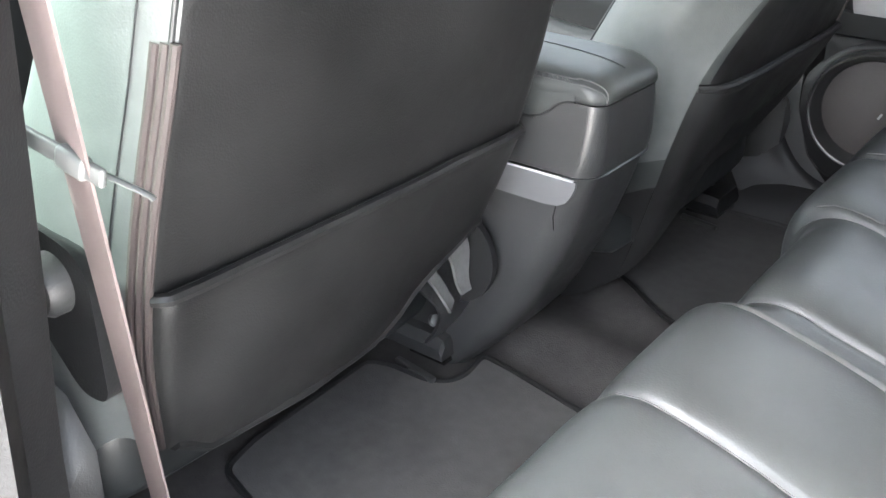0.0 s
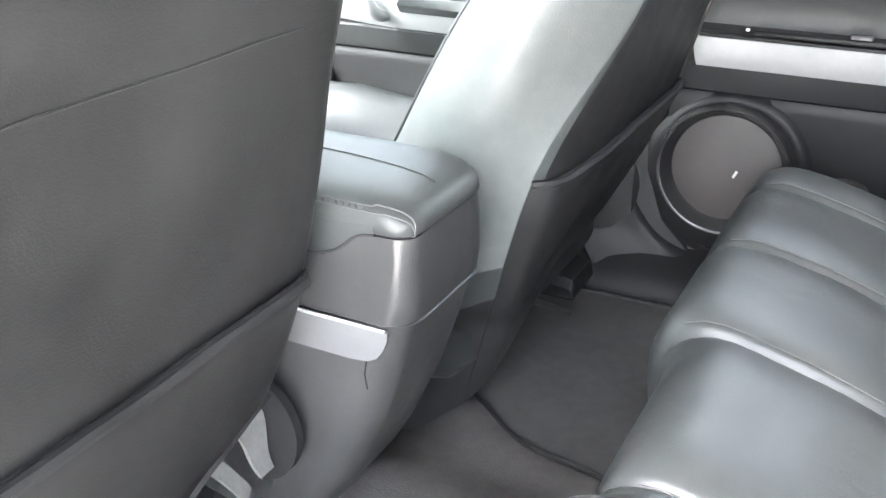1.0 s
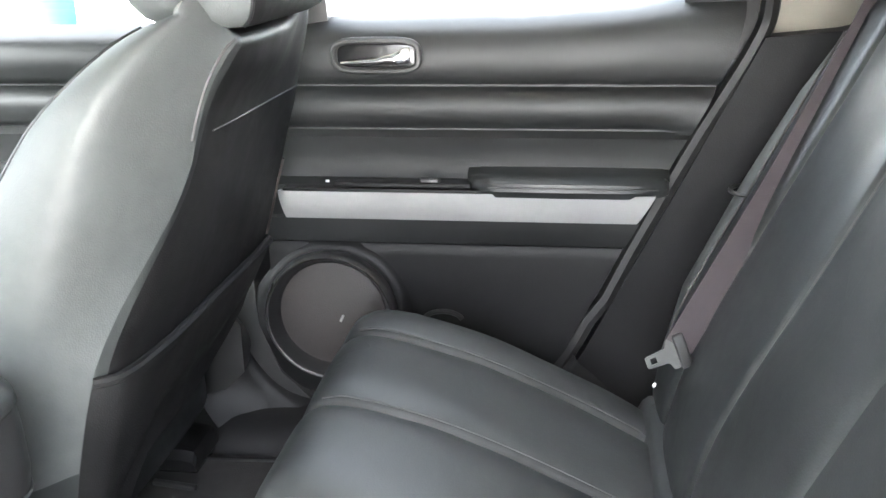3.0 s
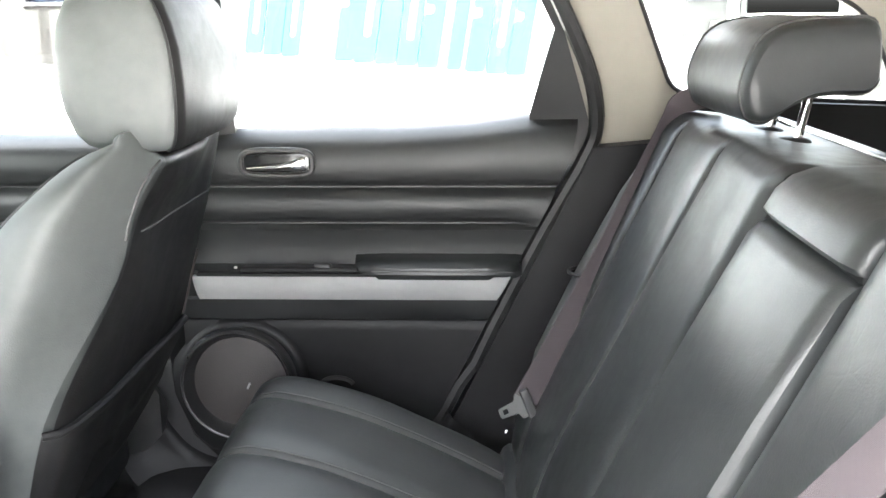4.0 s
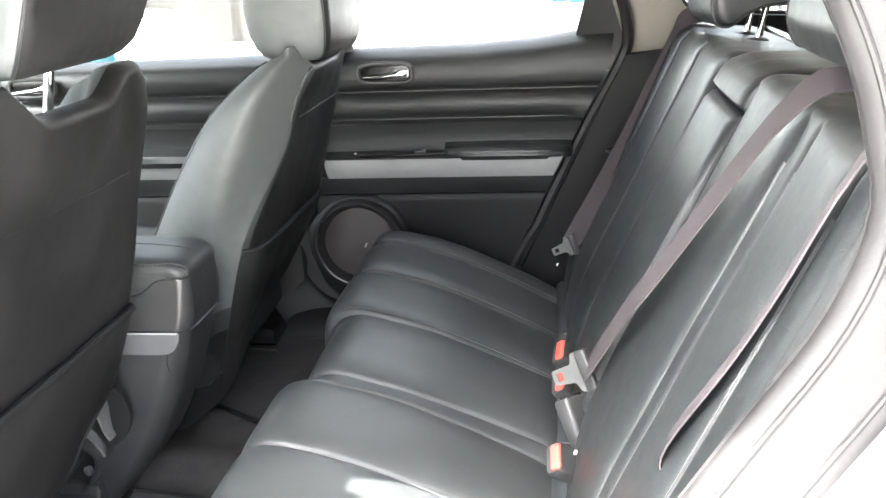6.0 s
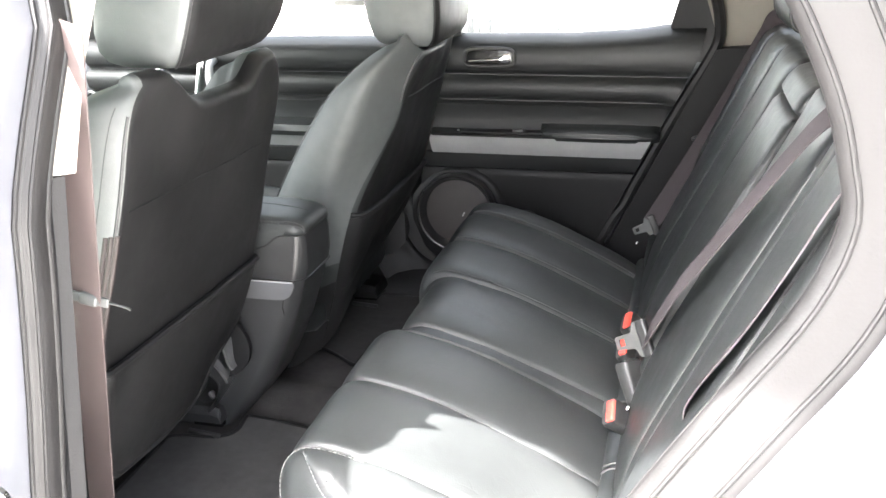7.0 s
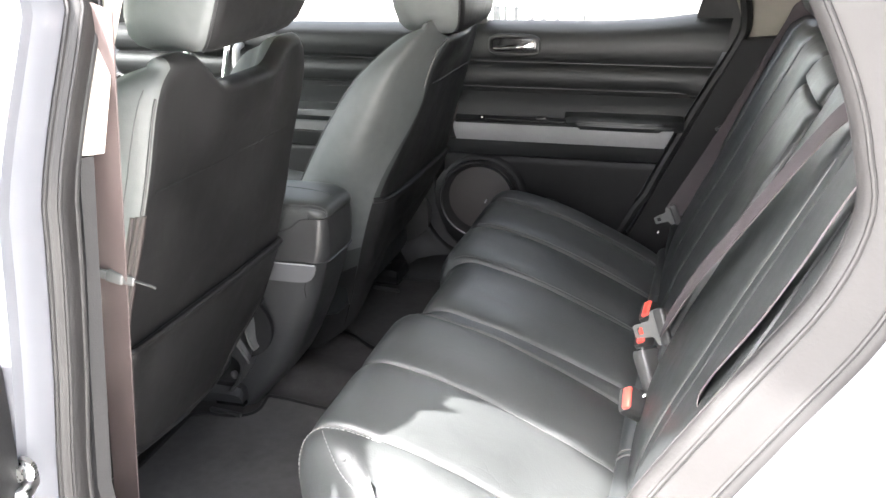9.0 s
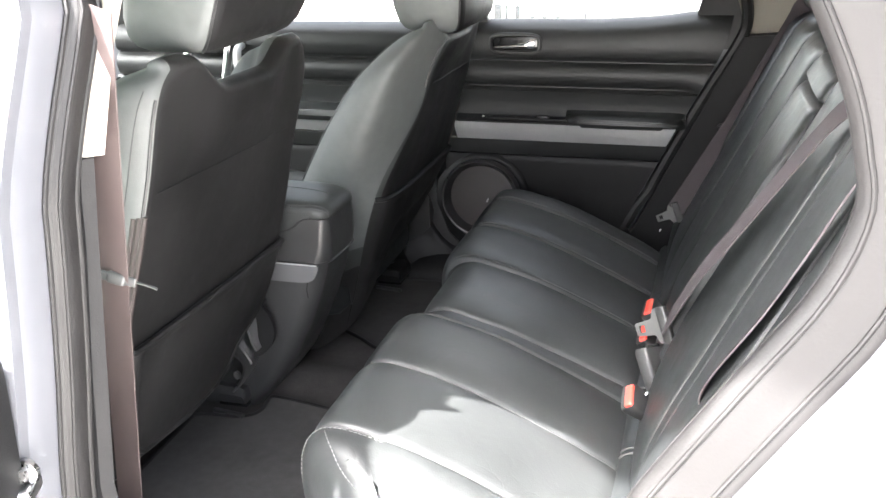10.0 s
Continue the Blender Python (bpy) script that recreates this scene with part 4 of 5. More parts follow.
        part("rail_foot", rounded((0.070, 0.009, 0.008), 0.002, (rx - 0.038, ry - 0.074, 0.470), turned(0, 0, -8)), PLASTIC, rail)
        part("rail_bolt", disc_profile([(0.009, 0), (0.009, 0.006), (0.004, 0.008), (0.0005, 0.0082)], (rx - 0.060, ry + 0.01, 0.508), turned(), 12), STEEL_DULL, rail)
        if outer < 0 and s > 0:
            part("bracket", strap([(-0.352, -0.200, 0.662), (-0.345, -0.182, 0.628), (-0.335, -0.160, 0.596), (-0.352, -0.140, 0.555), (-0.385, -0.120, 0.512)], [(-0.352, -0.108, 0.680), (-0.345, -0.098, 0.645), (-0.335, -0.092, 0.606), (-0.352, -0.075, 0.560), (-0.385, -0.052, 0.512)], 0.004), STEEL_DULL, seat, "dull steel seat bracket")
            part("bracket_fold", strap([(-0.331, -0.202, 0.660), (-0.322, -0.192, 0.650), (-0.317, -0.166, 0.608), (-0.320, -0.158, 0.597)], [(-0.333, -0.190, 0.670), (-0.325, -0.180, 0.660), (-0.320, -0.155, 0.618), (-0.323, -0.148, 0.608)], 0.004), STEEL_SATIN, seat, "bent bare steel tab")
            part("bracket_ear", strap([(-0.329, -0.160, 0.680), (-0.323, -0.152, 0.660), (-0.322, -0.143, 0.630), (-0.316, -0.139, 0.614)], [(-0.329, -0.126, 0.696), (-0.323, -0.120, 0.672), (-0.322, -0.120, 0.632), (-0.316, -0.121, 0.614)], 0.004), STEEL_SATIN, seat, "bent bare steel tab")
            part("bracket_bolt", disc_profile([(0.008, 0), (0.008, 0.006), (0.005, 0.008), (0.0005, 0.0085)], (-0.375, -0.115, 0.545), turned(0, 60, 0), 12), STEEL_SATIN, seat)
            part("bracket_cover", disc_profile([(0.062, 0), (0.062, 0.010), (0.056, 0.015), (0.005, 0.016)], (xr - 0.100, yc + s * 0.255, zs - 0.190), turned(-90, 0, 0), 32), PLASTIC_DULL, seat, "round black recliner cover")
        else:
            part("bracket", strap([(rx - 0.03, ry - 0.022, zs - 0.20), (rx - 0.045, ry - 0.022, 0.560), (rx - 0.07, ry - 0.022, 0.508)], [(rx - 0.03, ry + 0.022, zs - 0.20), (rx - 0.045, ry + 0.022, 0.560), (rx - 0.07, ry + 0.022, 0.508)], 0.005), STEEL_DULL if outer > 0 else PLASTIC_DULL, seat, "bare steel seat bracket" if outer > 0 else "")
    return seat


front_seat("front_seat", -0.370, -0.250, 0.838, 0.265, 0.028, -1, "black leather driver seat, headrest raised on chrome posts", "front seats")
front_seat("front_seat", 0.381, -0.152, 0.826, 0.290, -0.029, 1, "black leather passenger seat with its headrest pushed down", "front seats")


# ---- rear bench ----
STITCH = [-0.548, -0.355, -0.165, -0.122, 0.112, 0.312, 0.500]
EDGES = [-0.635] + STITCH + [0.635]


def puff(y, marks, high, sharp=0.0045, deep=0.005):
    v = 0.0
    for a, b in zip(marks, marks[1:]):
        if a <= y <= b:
            s = (y - a) / (b - a) * 2 - 1
            v = high * (1 - abs(s) ** 5) * min(1.0, ((b - a) / 0.12) ** 2 + 0.05)
    return v - deep * sum(bump1(y, m, sharp) for m in marks[1:-1])


def cushion_line(y):
    """Profile of the bench cushion across x and z at one y."""
    ay = abs(y)
    p = puff(y, EDGES, 0.0115, 0.0036, 0.0060)
    mid = 1 - smooth1([(0.140, 0), (0.165, 1)] if y < 0 else [(0.085, 0), (0.140, 1)], ay)
    sink = 0.030 - 0.013 * mid             # the seats sag towards the rear
    end = smooth1([(0.54, 0), (0.635, 1)], ay)
    xf = -0.036 + 0.026 * mid + 0.075 * end ** 2
    drop = 0.007 * mid + 0.045 * end ** 2.2
    front = [(0.06, 0.478), (xf + 0.045, 0.480), (xf + 0.030, 0.53), (xf + 0.008, 0.60 - drop), (xf, 0.660 - drop), (xf + 0.006, 0.700 - drop + p * 0.5), (xf + 0.026, 0.726 - drop + p), (xf + 0.062, 0.734 - drop + p)]
    top = [(x, 0.737 - drop * (1 - 0.3 * (x / 0.42)) + p * (1 if x < 0.36 else 0.6) - 0.20 * (x - 0.03) - 0.30 * max(0, x - 0.12) ** 1.5 - sink * (max(0, x - 0.03) / 0.33) ** 1.2) for x in (0.10, 0.16, 0.22, 0.28, 0.33, 0.37)]
    back = [(0.400, 0.600 - drop * .6 - sink * 0.9), (0.425, 0.575), (0.46, 0.555), (0.47, 0.53), (0.45, 0.478)]
    return front + top + back


bench = thing("rear_seat", "black leather rear bench with ribbed cushion and split backrest", "car seat", (0.25, 0, 0.47))
ys = clustered(-0.635, 0.635, 64, STITCH, 0.014)
loops = []
for y in ys:
    pts = spline([(x, y, z) for x, z in cushion_line(y)], 54)
    loops.append([p + Vector((0, 0, 0.0022 * noise.noise((p.x * 8, p.y * 8, 1.7)) + 0.0012 * noise.noise((p.x * 22, p.y * 22, 4.1)))) for p in pts])
part("seat_cushion", loft(loops), LEATHER_LIT, bench, "black creased leather bench cushion")


def cushion_top(x, y, up=0.0):
    line = spline([(a, y, b) for a, b in cushion_line(y)], 90)
    line = [p for p in line[20:72]]
    q = min(line, key=lambda p: abs(p.x - x))
    return q + Vector((0, 0, up))


for m in STITCH:
    s = 1 if m > 0 else -1
    if m == -0.122:
        part("cushion_seam", tube([cushion_top(x, m, 0.0040) for x in steps(0.03, 0.385, 22)], 0.0010, 6), SEAM, bench)
        continue
    if m != -0.165:
        part("cushion_seam", tube([cushion_top(x, m + s * 0.0085, 0.0022) for x in steps(0.0, 0.385, 22)], 0.0008, 6), SEAM, bench)
for s in (-1, 1):                          # curved seams on the corners of the outer cushions
    part("corner_seam", tube(spline([(-0.012, s * 0.170, 0.720), (-0.022, s * 0.185, 0.706), (-0.030, s * 0.215, 0.690), (-0.035, s * 0.30, 0.684), (-0.036, s * 0.45, 0.682)], 24), 0.0012, 6), SEAM, bench)
    part("side_seam", tube(spline([(0.05, s * 0.600, 0.720), (0.02, s * 0.595, 0.705), (0.005, s * 0.588, 0.66), (0.012, s * 0.582, 0.58), (0.02, s * 0.58, 0.50)], 24), 0.0014, 6), SEAM, bench)
# pale stitches over the near front corner of the cushion
THREAD = material("pale_thread", (0.16, 0.16, 0.155), 0.7, vary=0.2, scale=80)


def stitches(path, pitch, length):
    """Single stitches laid across a seam, one every pitch metres."""
    pts = spline(path, 120)
    run = 0.0
    for a, b in zip(pts, pts[1:]):
        run += (b - a).length
        if run >= pitch:
            run = 0.0
            d = (b - a).normalized()
            m = d.to_track_quat("X", "Z").to_matrix().to_4x4()
            part("stitch", rounded((length, 0.0012, 0.0010), 0, b, m), THREAD, bench)


for dy in (-0.0045, 0.0045):
    edge = spline([(a, -0.556 + dy, b) for a, b in cushion_line(-0.556 + dy)], 54)
    stitches([p + Vector((-0.0010, 0, 0.0010)) for p in edge[8:24]], 0.0062, 0.0044)
flank = [(x, y, max(q.z for q in spline([(a, y, b) for a, b in cushion_line(y)], 90) if abs(q.x - x) < 0.006) + 0.0012) for x, y in ((0.003, -0.564), (0.012, -0.578), (0.024, -0.592), (0.038, -0.605), (0.052, -0.615), (0.068, -0.624))]
stitches(flank, 0.0062, 0.0044)
part("flank_seam", tube(spline([(x + 0.004, y + 0.004, z - 0.0010) for x, y, z in flank], 30), 0.0011, 6), SEAM, bench)
part("bight_roll", loft([[Vector((0.390 + a, y, 0.583 + b)) for a, b in superloop(0, 0, 0.027, 0.033 + 0.003 * math.sin(y * 23), 16, 0.8)] for y in steps(-0.60, 0.60, 40)]), LEATHER, bench, "soft black leather roll behind the cushion")
for y in (-0.33, -0.315, 0.575, 0.592, 0.30, -0.12):
    part("roll_seam", tube([Vector((0.390 + 0.0280 * math.cos(a), y, 0.583 + 0.0345 * math.sin(a))) for a in steps(radians(30), radians(190), 12)], 0.0016, 6), SEAM, bench)


# backrest: three upholstered pieces on one reclined line
def back_x(z):
    return 0.605 + 0.485 * (z - 1.11) if z > 0.78 else 0.4449 - 0.485 * (0.78 - z) + 1.05 * (0.78 - z) ** 2


def backrest(name, y0, y1, marks, top, label, extra=None, deep=0.006):
    """An upholstered slab from y0 to y1 with channels at the marks."""
    e = [y0] + marks + [y1]
    yy = clustered(y0, y1, max(8, int((y1 - y0) / 0.014)), marks, 0.016)

    def prof(y):
        p = puff(y, e, 0.007, 0.0055, deep) + (extra(y) if extra else 0.0)
        edge = max(bump1(y, y0, 0.008), bump1(y, y1, 0.008)) * 0.007
        p -= edge
        zt = top - edge * 0.8
        face = [(back_x(z) - p * min(1, (z - 0.56) / 0.08), z) for z in (0.60, 0.64, 0.70, 0.78, 0.86, 0.94, 1.02, 1.08, zt - 0.045)]
        return [(0.50, 0.55), (0.42, 0.56)] + face + [(back_x(zt - 0.02) - p * 0.9, zt - 0.020), (back_x(zt) + 0.004, zt - 0.003), (back_x(zt) + 0.03, zt), (back_x(zt) + 0.10, zt - 0.008), (back_x(zt) + 0.145, zt - 0.015), (back_x(zt) + 0.155, zt - 0.05), (0.70, 0.95), (0.56, 0.58)]
    loops = []
    for y in yy:
        pts = spline([(x, y, z) for x, z in prof(y)], 60)
        loops.append([p + Vector((0.0022 * noise.noise((p.y * 9, p.z * 6, 2.3)), 0, 0.0012 * noise.noise((p.y * 14, p.x * 14, 7.7)))) for p in pts])
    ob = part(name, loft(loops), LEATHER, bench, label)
    for m in marks:
        for d, mat, r in ((0.003, SEAM, 0.0012), (-0.003, PIPING, 0.0022)):
            part("back_seam", tube([Vector((back_x(z) - (puff(m + d, e, 0.007, 0.0055, deep) + (extra(m) if extra else 0)) - 0.0012, m + d, z)) for z in steps(0.66, top - 0.055, 20)], r, 6), mat, bench)
    return ob


backrest("backrest_right", 0.068, 0.640, [0.300, 0.520], 1.157, "black leather right backrest", lambda y: 0.004 * smooth1([(0.50, 0), (0.60, 1)], y))
backrest("backrest_left", -0.706, -0.176, [-0.640, -0.478, -0.430], 1.160, "black leather left backrest", lambda y: -0.005 + 0.006 * smooth1([(-0.62, 1), (-0.50, 0)], y), 0.0035)
part("armrest", loft([[Vector((back_x(z) - p, y, z)) for z, p in spline_rows] for y, spline_rows in
     [(y, [(1.108, -0.012), (1.106, 0.000 + c), (1.095, 0.006 + c), (1.00, 0.009 + c), (0.88, 0.010 + c), (0.76, 0.009 + c), (0.66, 0.004 + c), (0.63, -0.02), (0.70, -0.06), (1.00, -0.06)])
      for y, c in ((-0.1735, -0.008), (-0.169, -0.002), (-0.150, 0.0), (-0.10, 0.002), (-0.055, 0.003), (0.0, 0.002), (0.042, 0.0), (0.061, -0.002), (0.0655, -0.008))]]), LEATHER, bench, "folded centre armrest in black leather")
part("head_pad", loft([[Vector((back_x(z) - p, y, z)) for z, p in [(1.115, -0.03), (1.114, -0.002 + c), (1.120, 0.005 + c), (1.138, 0.004 + c), (1.152 + c * 0.5, -0.004 + c), (1.160 + c * 0.6, -0.025), (1.161 + c * 0.6, -0.07), (1.160, -0.14), (1.11, -0.15), (1.08, -0.06)]]
      for y, c in ((-0.1755, -0.010), (-0.174, -0.006), (-0.170, -0.002), (-0.150, 0.001), (-0.09, 0.002), (-0.02, 0.002), (0.035, 0.001), (0.058, -0.001), (0.063, -0.003), (0.066, -0.007), (0.0675, -0.012))]), LEATHER, bench, "black leather pad above the armrest")
# black block set into the slot above the armrest to stand for its shade
part("slot_shade_block", rounded((0.05, 0.236, 0.034), 0.003, (0.640, -0.054, 1.112)), PLASTIC_DULL, bench)
for s in (1,):                             # slim side bolster next to the far doorway
    part("side_bolster", loft([[Vector((back_x(z) + a, s * (0.672 + b), z)) for a, b in superloop(0.047 + sh, 0, 0.045, 0.030 * w, 20, 0.6)] for z, sh, w in ((0.60, 0.0, 0.5), (0.63, -0.004, 0.9), (0.75, -0.010, 1.0), (0.90, -0.012, 1.0), (1.02, -0.008, 0.95), (1.10, 0.004, 0.8), (1.145, 0.02, 0.5))]), LEATHER_SIDE_LIT, bench, "black leather side bolster")
    part("bolster_seam", tube([Vector((back_x(z) - 0.006, s * 0.645, z)) for z in steps(0.68, 1.10, 12)], 0.0016, 6), SEAM, bench)
part("side_trim", thick_sheet(lambda u, z: Vector((back_x(z) - 0.001 - 0.020 * math.sin(math.pi * min(1, u * 0.62)) ** 1.2, -0.696 - 0.092 * u, z)), lambda u, z: Vector((back_x(z) + 0.05, -0.694 - 0.092 * u, z)), steps(0, 1, 12), steps(0.58, 1.15, 16)), LEATHER_LIT, bench, "black leather side bolster beside the doorway", angle=80)
part("bolster_band", tube([Vector((back_x(0.890) - 0.022 + 0.034 * (1 - math.cos(a)), 0.672 + 0.032 * math.sin(a), 0.89)) for a in steps(-2.2, 2.2, 16)], 0.003, 6), PIPING, bench)

HR = [(0.628, 1.186), (0.620, 1.215), (0.626, 1.245), (0.640, 1.272), (0.664, 1.289), (0.71, 1.296), (0.758, 1.296), (0.771, 1.284), (0.774, 1.250), (0.773, 1.222), (0.760, 1.211), (0.73, 1.211), (0.700, 1.207), (0.675, 1.195), (0.655, 1.180), (0.640, 1.178)]


def rear_headrest(yc, raise_z, tilt, back=0.0):
    hr = None
    prof = spline([(x, 0, z) for x, z in HR], 48, True)
    c = Vector((0.70, 0, 1.238))
    loops = []
    for y, k in ((-0.134, 0.80), (-0.131, 0.88), (-0.124, 0.94), (-0.112, 0.98), (-0.09, 1.0), (0.0, 1.015), (0.09, 1.0), (0.112, 0.98), (0.124, 0.94), (0.131, 0.88), (0.134, 0.80)):
        loops.append([Vector((c.x + (p.x - c.x) * (1 - (1 - k) * 0.5) + tilt * y + back, yc + y, c.z + (p.z - c.z) * k + raise_z)) for p in prof])
    hr = part("headrest", loft(loops), LEATHER, bench, "black leather rear headrest with an arched underside")
    for s in (-1, 1):
        k = 0.985
        part("headrest_piping", tube([Vector((c.x + (p.x - c.x) * k + tilt * s * 0.112 + back, yc + s * 0.114, c.z + (p.z - c.z) * k + raise_z)) for p in prof], 0.0022, 6, True), PIPING, hr)
        part("post", tube([Vector((0.712, yc + s * 0.057, 1.140)), Vector((0.728, yc + s * 0.057, 1.222 + raise_z))], 0.006, 12), CHROME, hr, "chrome headrest post")
        part("post_collar", disc_profile([(0.021, 0), (0.021, 0.004), (0.016, 0.007), (0.007, 0.008)], (0.710, yc + s * 0.057, 1.147), turned(0, 0, 0), 20), PLASTIC, hr)
    return hr


rear_headrest(0.371, 0.0, -0.05)
rear_headrest(-0.385, 0.022, 0.0, 0.014)


# ---- centre console ----
console = thing("center_console", "dark grey plastic centre console with padded leather lid", "console", (-0.45, 0, 0.46))


def console_loop(z, xe, y0, y1, r=0.03, far=0.045, x0=-0.85):
    """One level of the console; its rear corners are rounded by r beside the driver and far beside the passenger."""
    loop = [(x0, y0)]
    for cx, cy, q, a0 in ((xe - r, y0 + r, r, -90), (xe - far, y1 - far, far, 0)):
        loop += [(cx + q * math.cos(radians(a0 + 10 * j)), cy + q * math.sin(radians(a0 + 10 * j))) for j in range(10)]
    loop.append((x0, y1))
    return [Vector((x, y, z)) for x, y in loop]


part("console_body", loft([console_loop(z, xe, y0, y1, r, far) for z, xe, y0, y1, r, far in ((0.455, -0.362, -0.072, 0.094, 0.03, 0.03), (0.50, -0.320, -0.077, 0.095, 0.034, 0.035), (0.54, -0.289, -0.080, 0.094, 0.035, 0.038), (0.58, -0.266, -0.082, 0.093, 0.035, 0.04), (0.66, -0.228, -0.085, 0.090, 0.036, 0.044), (0.73, -0.203, -0.087, 0.086, 0.034, 0.046), (0.7745, -0.190, -0.088, 0.083, 0.030, 0.046))]), PLASTIC_GREY, console, "dark grey plastic console base")
part("console_upper", loft([console_loop(z, xe, y0, y1, r, far) for z, xe, y0, y1, r, far in ((0.7765, -0.188, -0.087, 0.082, 0.028, 0.046), (0.778, -0.186, -0.0885, 0.083, 0.028, 0.046), (0.80, -0.181, -0.088, 0.081, 0.024, 0.047), (0.84, -0.179, -0.0880, 0.076, 0.020, 0.048), (0.861, -0.180, -0.0880, 0.072, 0.018, 0.048))]), PLASTIC_GREY, console, "dark grey plastic bin")
LID = [console_loop(z, xe, y0, y1, r, far, -0.52) for z, xe, y0, y1, r, far in ((0.8620, -0.181, -0.087, 0.071, 0.020, 0.048), (0.8645, -0.177, -0.0895, 0.073, 0.024, 0.050), (0.875, -0.178, -0.0900, 0.0715, 0.028, 0.052), (0.882, -0.184, -0.0890, 0.066, 0.032, 0.054), (0.8865, -0.192, -0.0870, 0.060, 0.036, 0.054), (0.8905, -0.206, -0.081, 0.050, 0.032, 0.050), (0.893, -0.226, -0.070, 0.038, 0.034, 0.040), (0.895, -0.256, -0.048, 0.022, 0.026, 0.030), (0.8958, -0.290, -0.020, 0.004, 0.010, 0.010))]
part("console_lid", loft(LID), LEATHER_LID, console, "black leather padded lid", angle=70)
SKIRT = [(-0.212, 0.863), (-0.224, 0.861), (-0.234, 0.856), (-0.243, 0.848), (-0.253, 0.841), (-0.266, 0.837), (-0.285, 0.836), (-0.50, 0.836)]
part("lid_skirt", loft([[Vector((x, y, z)) for y, z in ((-0.0895, 0.872), (-0.0905, b + 0.004), (-0.089, b), (-0.080, b), (-0.080, 0.872))] for x, b in SKIRT]), LEATHER_LID, console)
# the deep shadow below the lid's edge, drawn as a black cord
part("lid_gap_shadow", tube(spline([(x, -0.0885, b - 0.0012) for x, b in SKIRT], 40), 0.0016, 6), RUBBER, console, "black cord for the shadow gap under the lid")
for k in (3, 4):                           # twin stitched seams along the lid's edge, dropping down its rear corner
    edge = [LID[k][0], LID[k][0].lerp(LID[k][1], 0.5), LID[k][1], LID[k][2 + k - 3], LID[k][3 + k - 3]]
    edge += [LID[j][min(7, 8 - j + k - 3)] for j in range(k - 1, -1, -1)]
    part("lid_seam", tube([p + Vector((0.0004, -0.0006, 0.0004)) for p in spline(edge, 60)], 0.0008, 6), SEAM, console)
for i in range(36):                        # single stitches across the twin seam
    p = LID[3][1].lerp(LID[4][1], 0.5) + Vector((-0.0065 * i, -0.0010, 0.0004))
    part("stitch", rounded((0.0011, 0.0050, 0.0008), 0, p, turned(-58, 0, 10)), SEAM, console)
part("lid_cross_seam", tube(spline([(-0.33, -0.008, 0.8962), (-0.29, -0.010, 0.8962), (-0.256, -0.012, 0.8953), (-0.226, -0.014, 0.8933), (-0.206, -0.016, 0.8908), (-0.193, -0.018, 0.8876)], 24), 0.0006, 6), LEATHER_LID, console, "stitched seam on the lid")
part("side_plate", loft([[Vector((x, -0.0870 - t, z)) for z, t in ((0.7735, 0.0), (0.7735, 0.004), (b, 0.0045), (b, 0.0))] for x, b in ((-0.202, 0.766), (-0.206, 0.756), (-0.213, 0.746), (-0.222, 0.741), (-0.24, 0.739), (-0.62, 0.739))]), SILVER_DULL, console, "satin silver side plate")
part("plate_edge", tube([Vector((x, -0.0905, 0.7742)) for x in (-0.60, -0.40, -0.205)], 0.0016, 6), SILVER, console)
part("bin_ridge", tube([v + Vector((0.001, 0, 0.0)) for v in console_loop(0.7755, -0.1870, -0.0880, 0.083, 0.035)[1:-1]], 0.0018, 6), PIPING, console)
part("base_crack", tube([Vector((-0.226, -0.0880, 0.738)), Vector((-0.229, -0.0872, 0.724)), Vector((-0.227, -0.0866, 0.708))], 0.0008, 6), PLASTIC_DULL, console)


# ---- floor mats ----
def floor_mat(label, outline, z, cloth, curve=0.05):
    loop = round_poly(outline, curve, 6)
    ob = thing("floor_mat", label, "floor mat", (loop[0][0], loop[0][1], z), "floor mats")
    bm = plate(grow(loop, -0.006), [], lambda a, b, y: Vector((a, b, y)), z, z + 0.0075)
    part("pad", bm, cloth, ob)
    part("mat_binding", tube([Vector((x, y, z + 0.007)) for x, y in grow(loop, -0.004)], 0.0045, 8, True), VINYL, ob, "black stitched edge binding")
    return ob


floor_mat("black carpet floor mat with bound edge behind the driver seat", [(-0.12, -0.46), (-0.30, -0.452), (-0.386, -0.432), (-0.440, -0.417), (-0.455, -0.36), (-0.462, -0.145), (-0.430, -0.132), (-0.368, -0.130), (-0.346, -0.114), (-0.341, -0.092), (-0.350, -0.036), (-0.300, -0.041), (-0.19, -0.062), (-0.06, -0.085), (0.01, -0.11), (0.01, -0.47)], 0.459, MAT, 0.02)
floor_mat("black carpet floor mat with bound edge behind the passenger seat", [(-0.45, 0.62), (-0.42, 0.32), (-0.30, 0.28), (-0.20, 0.20), (-0.02, 0.18), (0.02, 0.30), (0.02, 0.64)], 0.459, MAT_SHADED)


# ---- belts and buckles ----
def belt(name, label, points, wide, width=0.040, mat=BELT):
    b = thing(name, label, "seat belt", points[-1], "seat belts")
    part("webbing", ribbon([tuple(q) for q in spline(points, 24)], wide, 0.0018, width), mat, b)
    return b


